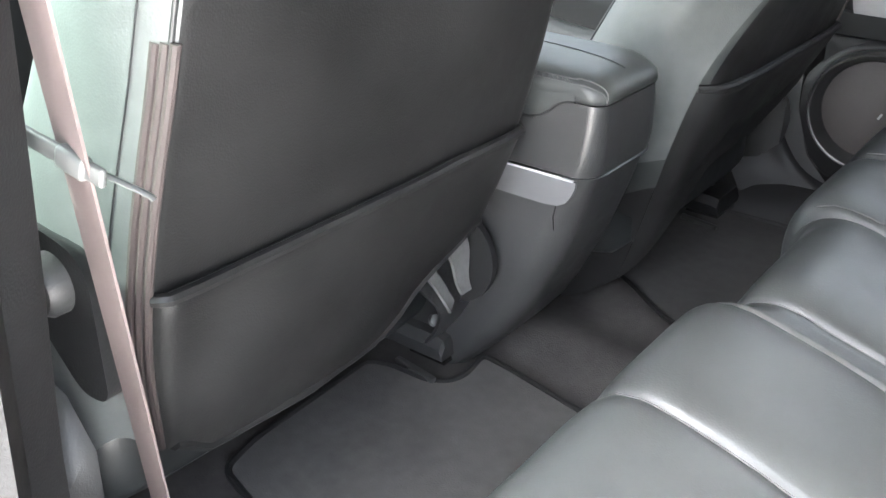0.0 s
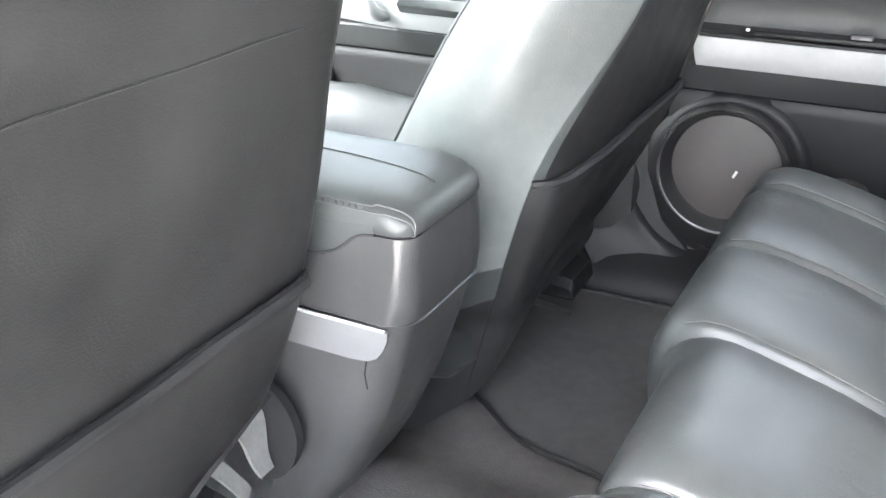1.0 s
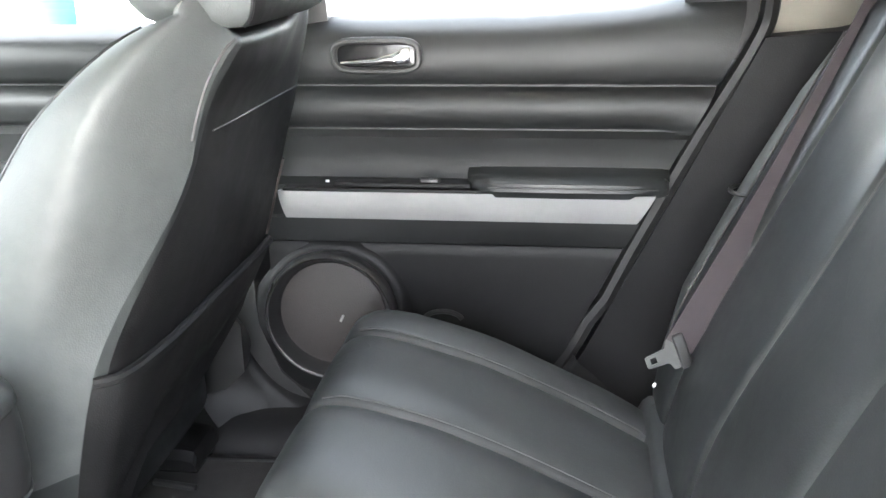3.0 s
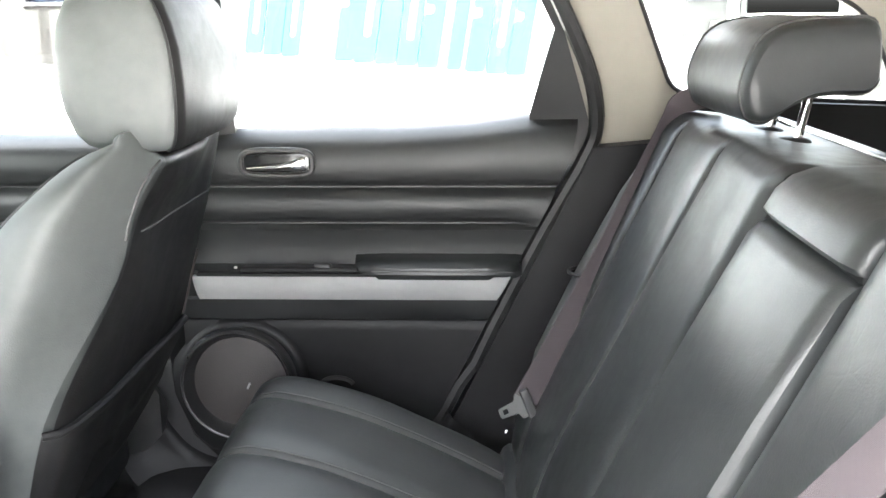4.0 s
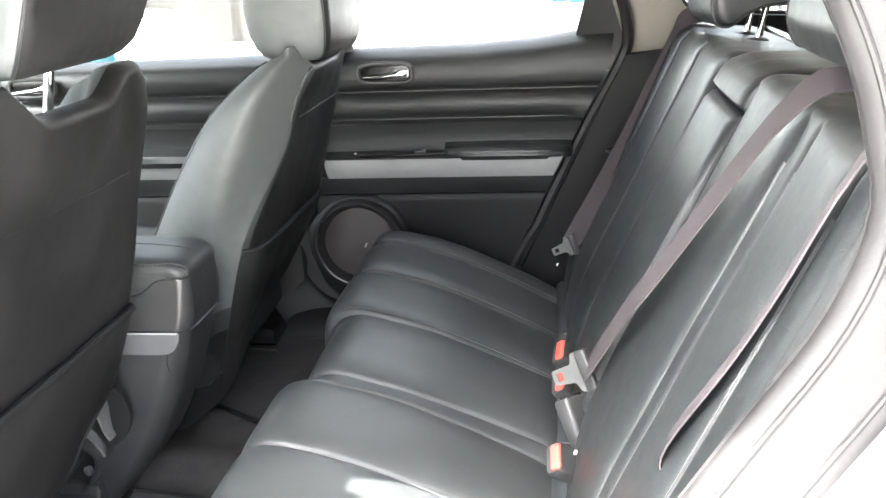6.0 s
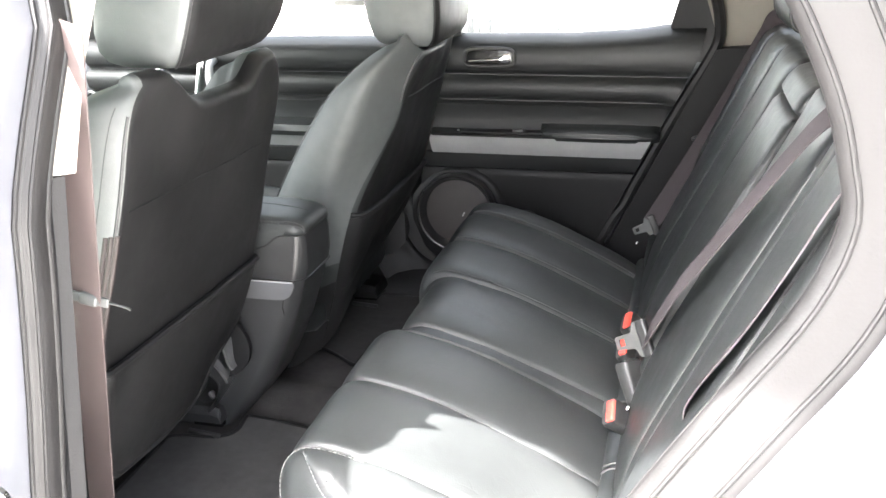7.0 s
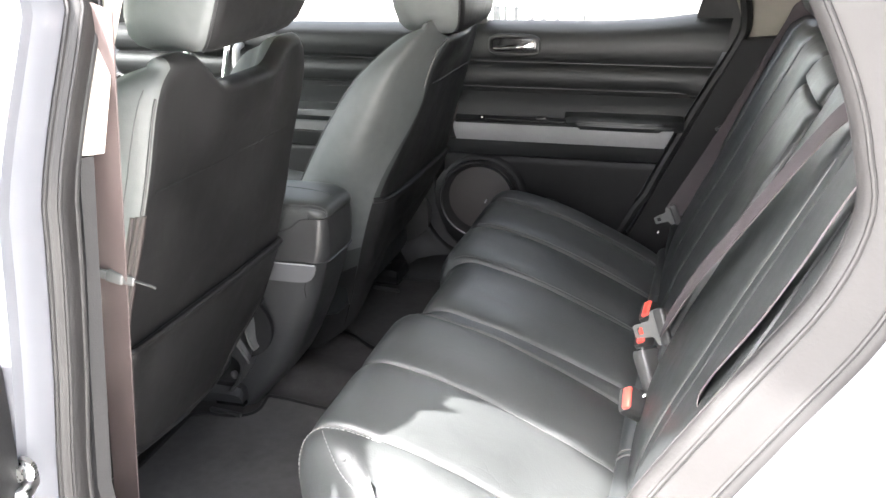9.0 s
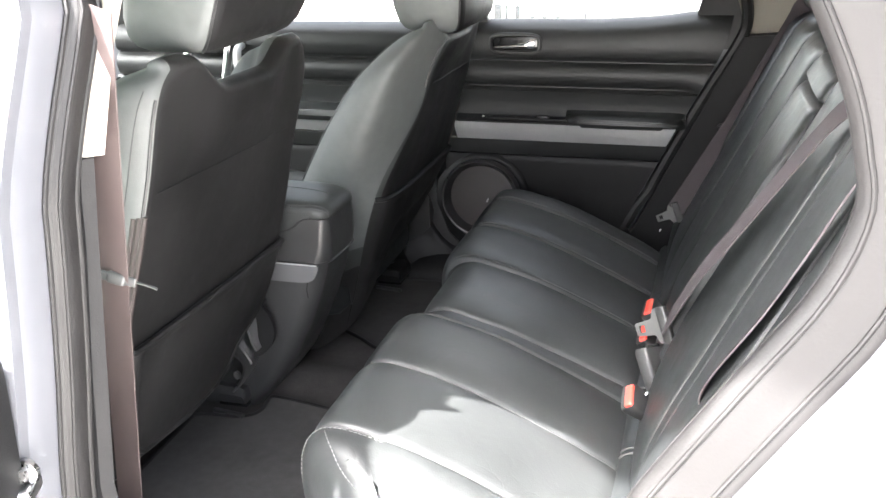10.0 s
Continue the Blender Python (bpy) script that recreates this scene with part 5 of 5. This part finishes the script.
def tongue(parent, at, across, blade, grip, size=1.0):
    a = Vector(across).normalized()
    b = (Vector(blade) - a * a.dot(Vector(blade))).normalized()
    n = a.cross(b)
    m = Matrix.Translation(at) @ Matrix((a, b, n)).transposed().to_4x4() @ Matrix.Scale(size, 4)
    mat = STEEL_PALE
    frame_ = plate(round_poly([(-0.030, -0.012), (0.030, -0.012), (0.030, 0.012), (0.014, 0.018), (0.011, 0.055), (-0.011, 0.055), (-0.014, 0.018), (-0.030, 0.012)], 0.004, 3), [[(-0.006, 0.036), (0.006, 0.036), (0.006, 0.047), (-0.006, 0.047)], [(-0.025, -0.006), (0.025, -0.006), (0.025, -0.002), (-0.025, -0.002)]], lambda a, b, y: m @ Vector((a, b, y)), -0.0013, 0.0013)
    t = part("tongue", frame_, mat, parent, "steel belt tongue")
    part("tongue_grip", rounded((0.064 * size, 0.020 * size, 0.012 * size), 0.004 * size, m @ Vector((0, -0.009, -0.004)), m.to_3x3().normalized().to_4x4()), grip, t)
    return t


b1 = belt("seat_belt", "mauve-grey driver seat belt hanging from the pillar", [(-0.245 + 0.231 * (z - 0.8), -0.6355 - 0.219 * (z - 0.8), z) for z in (1.30, 1.15, 1.0, 0.9, 0.8, 0.7, 0.6, 0.50)], Vector((1, -0.25, 0)), width=0.046, mat=BELT_BROWN)
part("tongue_bar", rounded((0.066, 0.0050, 0.012), 0.0022, (-0.205, -0.6800, 0.981), turned(0, 12, 6)), STEEL_PALE, b1, "steel belt tongue")
part("tongue_grip", rounded((0.024, 0.010, 0.015), 0.004, (-0.197, -0.6790, 0.979), turned(0, 14, 6)), STEEL_PALE, b1)
part("tongue_hook", tube(spline([(-0.182, -0.672, 0.974), (-0.174, -0.666, 0.969), (-0.163, -0.658, 0.962), (-0.160, -0.656, 0.959)], 12), 0.0033, 8, flat=0.5), STEEL_PALE, b1, "bent steel stop")
b2 = belt("seat_belt", "mauve-grey outer rear belt beside the far doorway", [(0.69, 0.585, 1.182), (0.635, 0.592, 1.172), (0.612, 0.588, 1.130), (0.518, 0.548, 0.945), (0.400, 0.487, 0.742)], Vector((0.85, 0.25, -0.45)))
tongue(b2, (0.398, 0.486, 0.735), (0.35, 0.05, -0.93), (-0.85, -0.2, -0.45), PLASTIC, 0.72)
END_3 = (0.418, -0.170, 0.757)
b3 = belt("seat_belt", "mauve-grey centre rear belt crossing the backrest", [(0.72, -0.40, 1.178), (0.650, -0.408, 1.182), (0.611, -0.400, 1.150), (0.588, -0.380, 1.113), (0.562, -0.364, 1.069), (0.527, -0.340, 1.007), (0.492, -0.310, 0.942), (0.464, -0.275, 0.887), END_3], Vector((0.1, 0.80, 0.45)))
tongue(b3, (0.413, -0.160, 0.752), (0.35, -0.30, -0.90), (-0.80, 0.45, -0.40), PLASTIC, 0.95)
belt("seat_belt", "mauve-grey outer rear belt lying on the backrest", [(0.70, -0.662, 1.185), (0.640, -0.662, 1.190), (0.604, -0.656, 1.140), (0.568, -0.646, 1.06), (0.534, -0.628, 0.985), (0.49, -0.602, 0.90), (0.481, -0.590, 0.862), (0.497, -0.580, 0.825)], Vector((0.28, 0.87, 0.06)), 0.034)


def buckle(at, turn, red=True):
    m = Matrix.Translation(at) @ turn
    b = thing("buckle", "black belt buckle with a red release button" if red else "black slotted belt buckle on a short stalk", "belt buckle", at, "buckles")
    r3 = m.to_3x3().to_4x4()
    part("housing", loft([[m @ Vector((x, y, z)) for x, y in superloop(0, 0, a, c, 24, 0.4)] for z, a, c in ((-0.055, 0.014, 0.010), (-0.04, 0.017, 0.012), (0.0, 0.021, 0.014), (0.018, 0.022, 0.014), (0.024, 0.020, 0.012))]), PLASTIC, b)
    part("button" if red else "slot", rounded((0.036, 0.016, 0.010), 0.004, m @ Vector((0, -0.004, 0.023)), r3), RED if red else GLOSS, b, "red release button" if red else "")
    part("stalk", ribbon([m @ Vector((0, 0, -0.05)), m @ Vector((0.004, 0.002, -0.08)), m @ Vector((0.01, 0.0, -0.11))], m.to_3x3() @ Vector((1, 0, 0)), 0.003, 0.03), PLASTIC, b)
    return b


buckle((0.388, -0.262, 0.664), turned(20, -48, 10) @ turned(0, 0, 60))
buckle((0.400, -0.170, 0.690), turned(-25, -20, 0) @ turned(0, 0, 60), False)
buckle((0.392, -0.050, 0.672), turned(15, -45, 10) @ turned(0, 0, 60))
buckle((0.392, 0.060, 0.672), turned(10, -45, 10) @ turned(0, 0, 60))
for y in (0.462, -0.285):
    tagged(part("belt_stud", disc_profile([(0.0032, 0), (0.0032, 0.0015), (0.002, 0.0026), (0.0005, 0.0029)], (0.372 if y > 0 else 0.402, y, 0.70 if y > 0 else 0.694), turned(0, -60, 0), 16), WHITE_DOT), "small white round stud on the seat back", "stud")

# ---- load space behind the bench ----
tagged(part("load_bar", tube([Vector((0.80, -0.66, 1.133)), Vector((0.795, 0.0, 1.137)), Vector((0.80, 0.72, 1.133))], 0.009, 10), GLOSS), "shiny black cross bar behind the bench", "cross bar")


# ---- outside ----
GROUND = material("ground_concrete", (0.50, 0.485, 0.46), 0.85, vary=0.2, scale=0.6, grain=0.004, grain_scale=30)
BANNER = material("banner_white", (0.72, 0.72, 0.72), 0.6, vary=0.05, scale=1.5, wrinkle=0.01, wrinkle_scale=2)
CYAN = material("banner_cyan", (0.027, 0.068, 0.082), 0.9, spec=0.0, vary=0.08, scale=6)
GREY_PRINT = material("banner_grey", (0.034, 0.035, 0.037), 0.6, vary=0.1, scale=6)
STEEL_DARK = material("gate_steel", (0.16, 0.165, 0.17), 0.5, vary=0.2, scale=3)
GATE = material("gate_paint", (0.0085, 0.0093, 0.0085), 0.55, vary=0.2, scale=3)
CAR_WHITE = material("car_white", (0.75, 0.75, 0.75), 0.25, vary=0.04, scale=2, coat=0.7)
CAR_RED = material("car_red", (0.45, 0.05, 0.03), 0.25, vary=0.08, scale=2, coat=0.7)
CAR_GLASS = material("car_glass", (0.02, 0.025, 0.03), 0.08, vary=0.2, scale=2, rough_vary=0.02)
TYRE = material("tyre_rubber", (0.02, 0.02, 0.02), 0.8, vary=0.2, scale=10)
LEAF = material("leaf", (0.075, 0.11, 0.025), 0.6, vary=0.5, scale=3, tint=(0.16, 0.18, 0.03))
BARK = material("bark", (0.12, 0.09, 0.06), 0.9, vary=0.3, scale=8, grain=0.01, grain_scale=40)

bm = sheet(lambda x, y: Vector((x, y, 0.0)), [-400, -60, -20, -8, -3, 0, 3, 8, 20, 60, 400], [-400, -60, -20, -8, -3, 0, 3, 8, 20, 60, 400])
tagged(part("ground", bm, GROUND, smooth=False), "pale sunlit concrete yard", "ground", kind="structure")


# banner with its row of slanted cyan marks
banner = thing("banner", "white printed banner with cyan slanted marks on a frame", "banner", (0.1, 2.0, 0))
part("cloth", thick_sheet(lambda x, z: Vector((x, 2.0 + 0.012 * math.sin(x * 4 + z * 2), z)), lambda x, z: Vector((x, 2.02 + 0.012 * math.sin(x * 4 + z * 2), z)), steps(-0.62, 0.86, 20), steps(0.55, 1.62, 12)), BANNER, banner, "white banner cloth")
for x in (-0.63, 0.87):
    part("frame_post", tube([Vector((x, 2.02, 0)), Vector((x, 2.02, 1.66))], 0.02, 10), STEEL_DARK, banner)
GLYPHS = [(-0.335, 0.046, 0), (-0.278, 0.048, 1), (-0.224, 0.046, 0), (-0.064, 0.052, 0), (-0.004, 0.056, 0), (0.060, 0.054, 1), (0.123, 0.054, 0), (0.186, 0.054, 0), (0.262, 0.040, 1), (0.325, 0.054, 0), (0.388, 0.052, 0), (0.446, 0.050, 0)]
for x, w, tall in GLYPHS:
    z0 = 1.190 - 0.085 * (x + 0.31)
    z1 = z0 + (0.20 if x < -0.2 else 0.265) + (0.06 if tall else 0)
    a, b = x - w * 0.56, x + w * 0.56
    h = (z1 - z0) / 5
    if tall:
        shape = [(a, z0), (b, z0), (b, z1 - 0.06), (a + w * 0.42, z1 - 0.06), (a + w * 0.42, z1), (a, z1)]
    elif len([g for g in GLYPHS if g[0] < x]) % 2:
        shape = [(a, z0), (b, z0), (b, z1), (a, z1), (a, z1 - 1.6 * h), (a + w * 0.5, z1 - 1.6 * h), (a + w * 0.5, z1 - 2.1 * h), (a, z1 - 2.1 * h)]
    else:
        shape = [(a, z0), (b, z0), (b, z1), (b - w * 0.38, z1), (b - w * 0.38, z0 + 1.4 * h), (a + w * 0.36, z0 + 1.4 * h), (a + w * 0.36, z1), (a, z1)]
    part("mark", plate(round_poly(shape, 0.010, 3), [], lambda a, b, y: Vector((a + 0.16 * (b - 1.25), y + 0.012 * math.sin(a * 4 + b * 2), b)), 1.988, 1.994), CYAN, banner, smooth=False)
for x, w, top in ((-0.336, 0.028, 1.026), (-0.302, 0.010, 1.026), (-0.262, 0.016, 1.022), (-0.205, 0.020, 0.985), (-0.160, 0.020, 0.984), (-0.110, 0.020, 0.985), (-0.010, 0.012, 0.996), (0.09, 0.018, 0.984)):
    part("bar", rounded((w, 0.006, 0.09), 0.002, (x, 1.985, top - 0.045)), GREY_PRINT, banner, smooth=False)
part("tie", rounded((0.035, 0.012, 0.014), 0.004, (0.105, 1.975, 1.385), turned(0, -20, 0)), GREY_PRINT, banner, "grey tie clip")
part("tie", rounded((0.010, 0.008, 0.12), 0.003, (0.098, 1.975, 1.44)), GREY_PRINT, banner)



# parked cars, seen small and bright
def parked_car(label, at, turn, paint, length=4.3):
    m = Matrix.Translation(at) @ turned(0, 0, turn)
    car = thing("parked_car", label, "car", at, "parked cars")
    car.matrix_world = m
    L = length / 2
    prof = [(-L, 0.35), (-L + 0.02, 0.62), (-L + 0.12, 0.82), (-L + 0.9, 0.93), (L - 0.95, 0.96), (L - 0.1, 0.88), (L, 0.60), (L - 0.02, 0.32)]
    low = spline([(x, 0, z) for x, z in prof], 30)
    part("body", loft([[m @ Vector((p.x * (1 - 0.03 * abs(k)), 0.86 * k, p.z * (1 - 0.02 * abs(k)))) for p in low] for k in (-1, -0.96, -0.7, 0, 0.7, 0.96, 1)]), paint, car)
    cab = [(-L + 0.85, 0.92), (-L + 1.55, 1.38), (-L + 1.9, 1.45), (L - 1.5, 1.45), (L - 1.1, 1.36), (L - 0.45, 0.94)]
    cc = spline([(x, 0, z) for x, z in cab], 20)
    part("roof", loft([[m @ Vector((p.x, k * (0.80 - 0.22 * (p.z - 0.92)), p.z)) for p in cc] for k in (-1, 0, 1)]), paint, car)
    for s in (-1, 1):
        win = round_poly([(-L + 1.15, 0.97), (-L + 1.65, 1.33), (L - 1.45, 1.36), (L - 0.95, 0.99)], 0.06)
        part("window", plate(win, [], lambda a, b, y: m @ Vector((a, s * (0.815 - 0.22 * (b - 0.92) + y), b)), -0.005, 0.012), CAR_GLASS, car)
    part("windscreen", plate([(-0.66, 0.0), (0.66, 0.0), (0.56, 1.0), (-0.56, 1.0)], [], lambda a, b, y: m @ Vector((-L + 0.90 + 0.62 * b + y, a, 0.97 + 0.39 * b + y)), 0.0, -0.02), CAR_GLASS, car)
    for x in (-L + 0.8, L - 0.8):
        for s in (-1, 1):
            w = part("wheel", disc_profile([(0.20, -0.10), (0.31, -0.10), (0.325, -0.06), (0.325, 0.06), (0.31, 0.10), (0.20, 0.10)], m @ Vector((x, s * 0.78, 0.325)), turned(0, 0, turn) @ turned(90, 0, 0), 28), TYRE, car, "black tyre")
            part("rim", disc_profile([(0.20, -0.11), (0.19, -0.09), (0.05, -0.095), (0.03, -0.115), (0.002, -0.116)] if s > 0 else [(0.20, 0.11), (0.19, 0.09), (0.05, 0.095), (0.03, 0.115), (0.002, 0.116)], m @ Vector((x, s * 0.78, 0.325)), turned(0, 0, turn) @ turned(90, 0, 0), 24), STEEL, w, "steel wheel rim")
    for s in (-1, 1):
        part("headlight", rounded((0.06, 0.34, 0.13), 0.03, m @ Vector((-L + 0.07, s * 0.62, 0.70)), turned(0, 0, turn)), CHROME, car)
    return car


parked_car("white parked sedan in the sunlit yard", (-4.75, 6.3, 0), 195, CAR_WHITE)
parked_car("red parked hatchback in the sunlit yard", (-9.2, 11.2, 0), 200, CAR_RED, 4.0)
parked_car("white parked car beside the yard fence", (-7.6, 7.6, 0), 30, CAR_WHITE)

# building behind, its wall and panes painted dark in place of shade
WALL_SHADED = material("wall_shaded", (0.020, 0.019, 0.017), 0.8, vary=0.3, scale=1.5)
PANE_SHADED = material("pane_blue_shaded", (0.008, 0.012, 0.020), 0.5, vary=0.3, scale=1.5, spec=0.1)
house = thing("building", "long low building with a dark band of windows", "building", (-6, 14, 0))
part("wall", plate([(-16, 0), (4, 0), (4, 3.4), (-16, 3.4)], [[(x, 1.45), (x + 1.1, 1.45), (x + 1.1, 2.6), (x, 2.6)] for x in (-14.2, -12.7, -11.2, -9.7, -8.2, -6.7, -5.2, -3.7, -2.2, -0.7)], lambda a, b, y: Vector((a, y, b)), 14.0, 14.3), WALL_SHADED, house)
part("roof", rounded((20.6, 4.0, 0.25), 0.05, (-6, 15.6, 3.5)), STEEL_DARK, house)
for x in (-14.2, -12.7, -11.2, -9.7, -8.2, -6.7, -5.2, -3.7, -2.2, -0.7):
    w = part("window", plate([(x, 1.45), (x + 1.1, 1.45), (x + 1.1, 2.6), (x, 2.6)], [[(x + 0.06, 1.51), (x + 1.04, 1.51), (x + 1.04, 2.54), (x + 0.06, 2.54)]], lambda a, b, y: Vector((a, y, b)), 13.97, 14.05), GREY_PRINT, house)
    part("pane", plate([(x + 0.05, 1.50), (x + 1.05, 1.50), (x + 1.05, 2.55), (x + 0.05, 2.55)], [], lambda a, b, y: Vector((a, y, b)), 14.10, 14.11), PANE_SHADED, w)
    part("post", rounded((0.10, 0.10, 3.4), 0.02, (x - 0.2, 13.4, 1.7)), BANNER, house, "white porch post")

# sign column painted cyan, and the gate frame seen through the quarter window
tagged(part("column", disc_profile([(0.16, 0), (0.16, 0.05), (0.13, 0.06), (0.13, 3.4), (0.17, 3.42), (0.17, 3.5)], (-2.55, 4.4, 0), turned(), 28), CYAN), "round column painted bright cyan", "column")
gate = thing("gate", "grey steel gate leaf in a white tube frame", "gate", (1.45, 4.2, 0))
part("gate_leaf", plate([(1.22, 0.1), (1.55, 0.1), (1.55, 1.50), (1.365, 1.50)], [], lambda a, b, y: Vector((a, y, b)), 4.18, 4.22), GATE, gate)
part("gate_bar", rounded((0.27, 0.03, 0.035), 0.006, (1.475, 4.165, 1.405)), BANNER, gate, "white painted cross bar")
part("gate_lock", rounded((0.05, 0.03, 0.07), 0.01, (1.49, 4.165, 1.22)), DARK_FRAME, gate)
part("gate_panel", rounded((0.24, 0.02, 0.45), 0.008, (1.41, 4.170, 0.95)), STEEL_DARK, gate)
part("gate_post", rounded((0.05, 0.05, 1.9), 0.01, (1.585, 4.2, 0.95)), BANNER, gate, "white painted post")
part("gate_post", rounded((0.03, 0.05, 1.9), 0.008, (1.635, 4.2, 0.95)), GATE, gate)
bin_ = thing("waste_bin", "dark plastic bin beside a white post", "bin", (2.28, 4.2, 0))
part("bin_body", loft([[Vector((2.28 + x, 4.2 + y, z)) for x, y in superloop(0, 0, 0.09 * k, 0.09 * k, 20, 0.5)] for z, k in ((0.0, 0.8), (0.6, 0.9), (1.05, 1.0), (1.07, 1.1), (1.10, 1.1), (1.14, 0.7))]), GATE, bin_)
tagged(part("marker_post", rounded((0.045, 0.045, 1.7), 0.01, (2.14, 4.2, 0.85)), BANNER), "white painted marker post in the yard", "post")


# an unseen awning, added so its edge throws the oblique shadow line across the bench
awning = thing("added_awning", "grey sheet-metal awning on two steel posts, added unseen for its shadow", "awning", (-0.97, -1.67, 0))
AX, AY = Vector((0.83, -0.557, 0)), Vector((0.557, 0.83, 0))
A0 = Vector((-0.966, -1.669, 3.2))
part("awning_sheet", loft([[A0 + AX * u + AY * v + Vector((0, 0, 0.02 * math.sin(u * 22) + 0.03 * v)) for v in (0.0, 0.85)] + [A0 + AX * u + AY * v + Vector((0, 0, 0.006 + 0.02 * math.sin(u * 22) + 0.03 * v)) for v in (0.85, 0.0)] for u in steps(-3.2, 3.2, 90)]), STEEL_DARK, awning, "corrugated grey metal sheet")
for u in (-3.15, 3.15):
    part("post", tube([A0 + AX * u + AY * 0.4 - Vector((0, 0, 3.2)), A0 + AX * u + AY * 0.4 - Vector((0, 0, 0.02))], 0.04, 12), STEEL_DARK, awning, "round steel post")


def tree(at, h, r, seed):
    rnd = random.Random(seed)
    t = thing("tree", "leafy roadside tree in full sun", "tree", at, "trees")
    base = Vector(at)
    bm = tube([base, base + Vector((0.05, 0.03, h * 0.3)), base + Vector((0.0, 0.1, h * 0.62))], 0.11, 10)
    limbs = []
    for k in range(7):
        a = k * 0.9 + rnd.random()
        tip = base + Vector((math.cos(a) * r * 0.7, math.sin(a) * r * 0.7, h * (0.68 + 0.2 * rnd.random())))
        tube([base + Vector((0, 0.05, h * 0.45)), base.lerp(tip, 0.6) + Vector((0, 0, h * 0.2)), tip], 0.035, 6, bm=bm)
        limbs.append(tip)
    part("trunk", bm, BARK, t)
    verts, faces = [], []
    for k in range(1500):
        c = rnd.choice(limbs) + Vector((rnd.gauss(0, r * 0.32), rnd.gauss(0, r * 0.32), rnd.gauss(0, r * 0.26)))
        n = Vector((rnd.gauss(0, 1), rnd.gauss(0, 1), rnd.gauss(0, 1))).normalized()
        u = n.orthogonal().normalized() * (0.10 + 0.06 * rnd.random())
        w = n.cross(u) * 0.5
        i = len(verts)
        verts += [c - u, c + w, c + u, c - w]
        faces.append((i, i + 1, i + 2, i + 3))
    me = bpy.data.meshes.new("crown")
    me.from_pydata([tuple(v) for v in verts], [], faces)
    me.materials.append(LEAF)
    ob = new("crown", me)
    ob.parent = t
    ob.matrix_parent_inverse = t.matrix_world.inverted()
    return t


tree((-8.2, 11.8, 0), 2.6, 1.0, 3)
tree((-10.5, 12.0, 0), 3.0, 1.1, 5)

# opened rear door, its inner card toward the camera's left
door_3 = thing("door_3", "opened rear door with black inner card", "car door", (-0.26, -0.90, 0.45), kind="structure")
DM = Matrix.Translation((-0.262, -0.862, 0)) @ turned(0, 0, -84)
part("outer_skin", plate([(0.0, 0.45), (0.98, 0.50), (0.98, 1.10), (0.0, 1.06)], [], lambda a, b, y: DM @ Vector((a, y, b)), -0.07, -0.055), PAINT, door_3)
part("door_card", plate(round_poly([(0.03, 0.48), (0.96, 0.54), (0.96, 1.08), (0.02, 0.99)], 0.04), [], lambda a, b, y: DM @ Vector((a, y, b)), -0.05, 0.06), PLASTIC_DULL, door_3, "black door card edge")

FRAME_3 = [(0.07, 1.08), (0.90, 1.13), (0.80, 1.28), (0.58, 1.41), (0.12, 1.42)]
part("window_frame", plate([(0.0, 1.06), (0.98, 1.10), (0.86, 1.31), (0.62, 1.47), (0.06, 1.47)], [FRAME_3], lambda a, b, y: DM @ Vector((a, y, b)), -0.045, -0.015), PAINT, door_3, "silver painted window frame")
pane_3 = part("pane", plate(grow(FRAME_3, 0.006), [], lambda a, b, y: DM @ Vector((a, y, b)), -0.032, -0.028), GLASS, door_3, "clear side window glass")
pane_3.visible_shadow = False
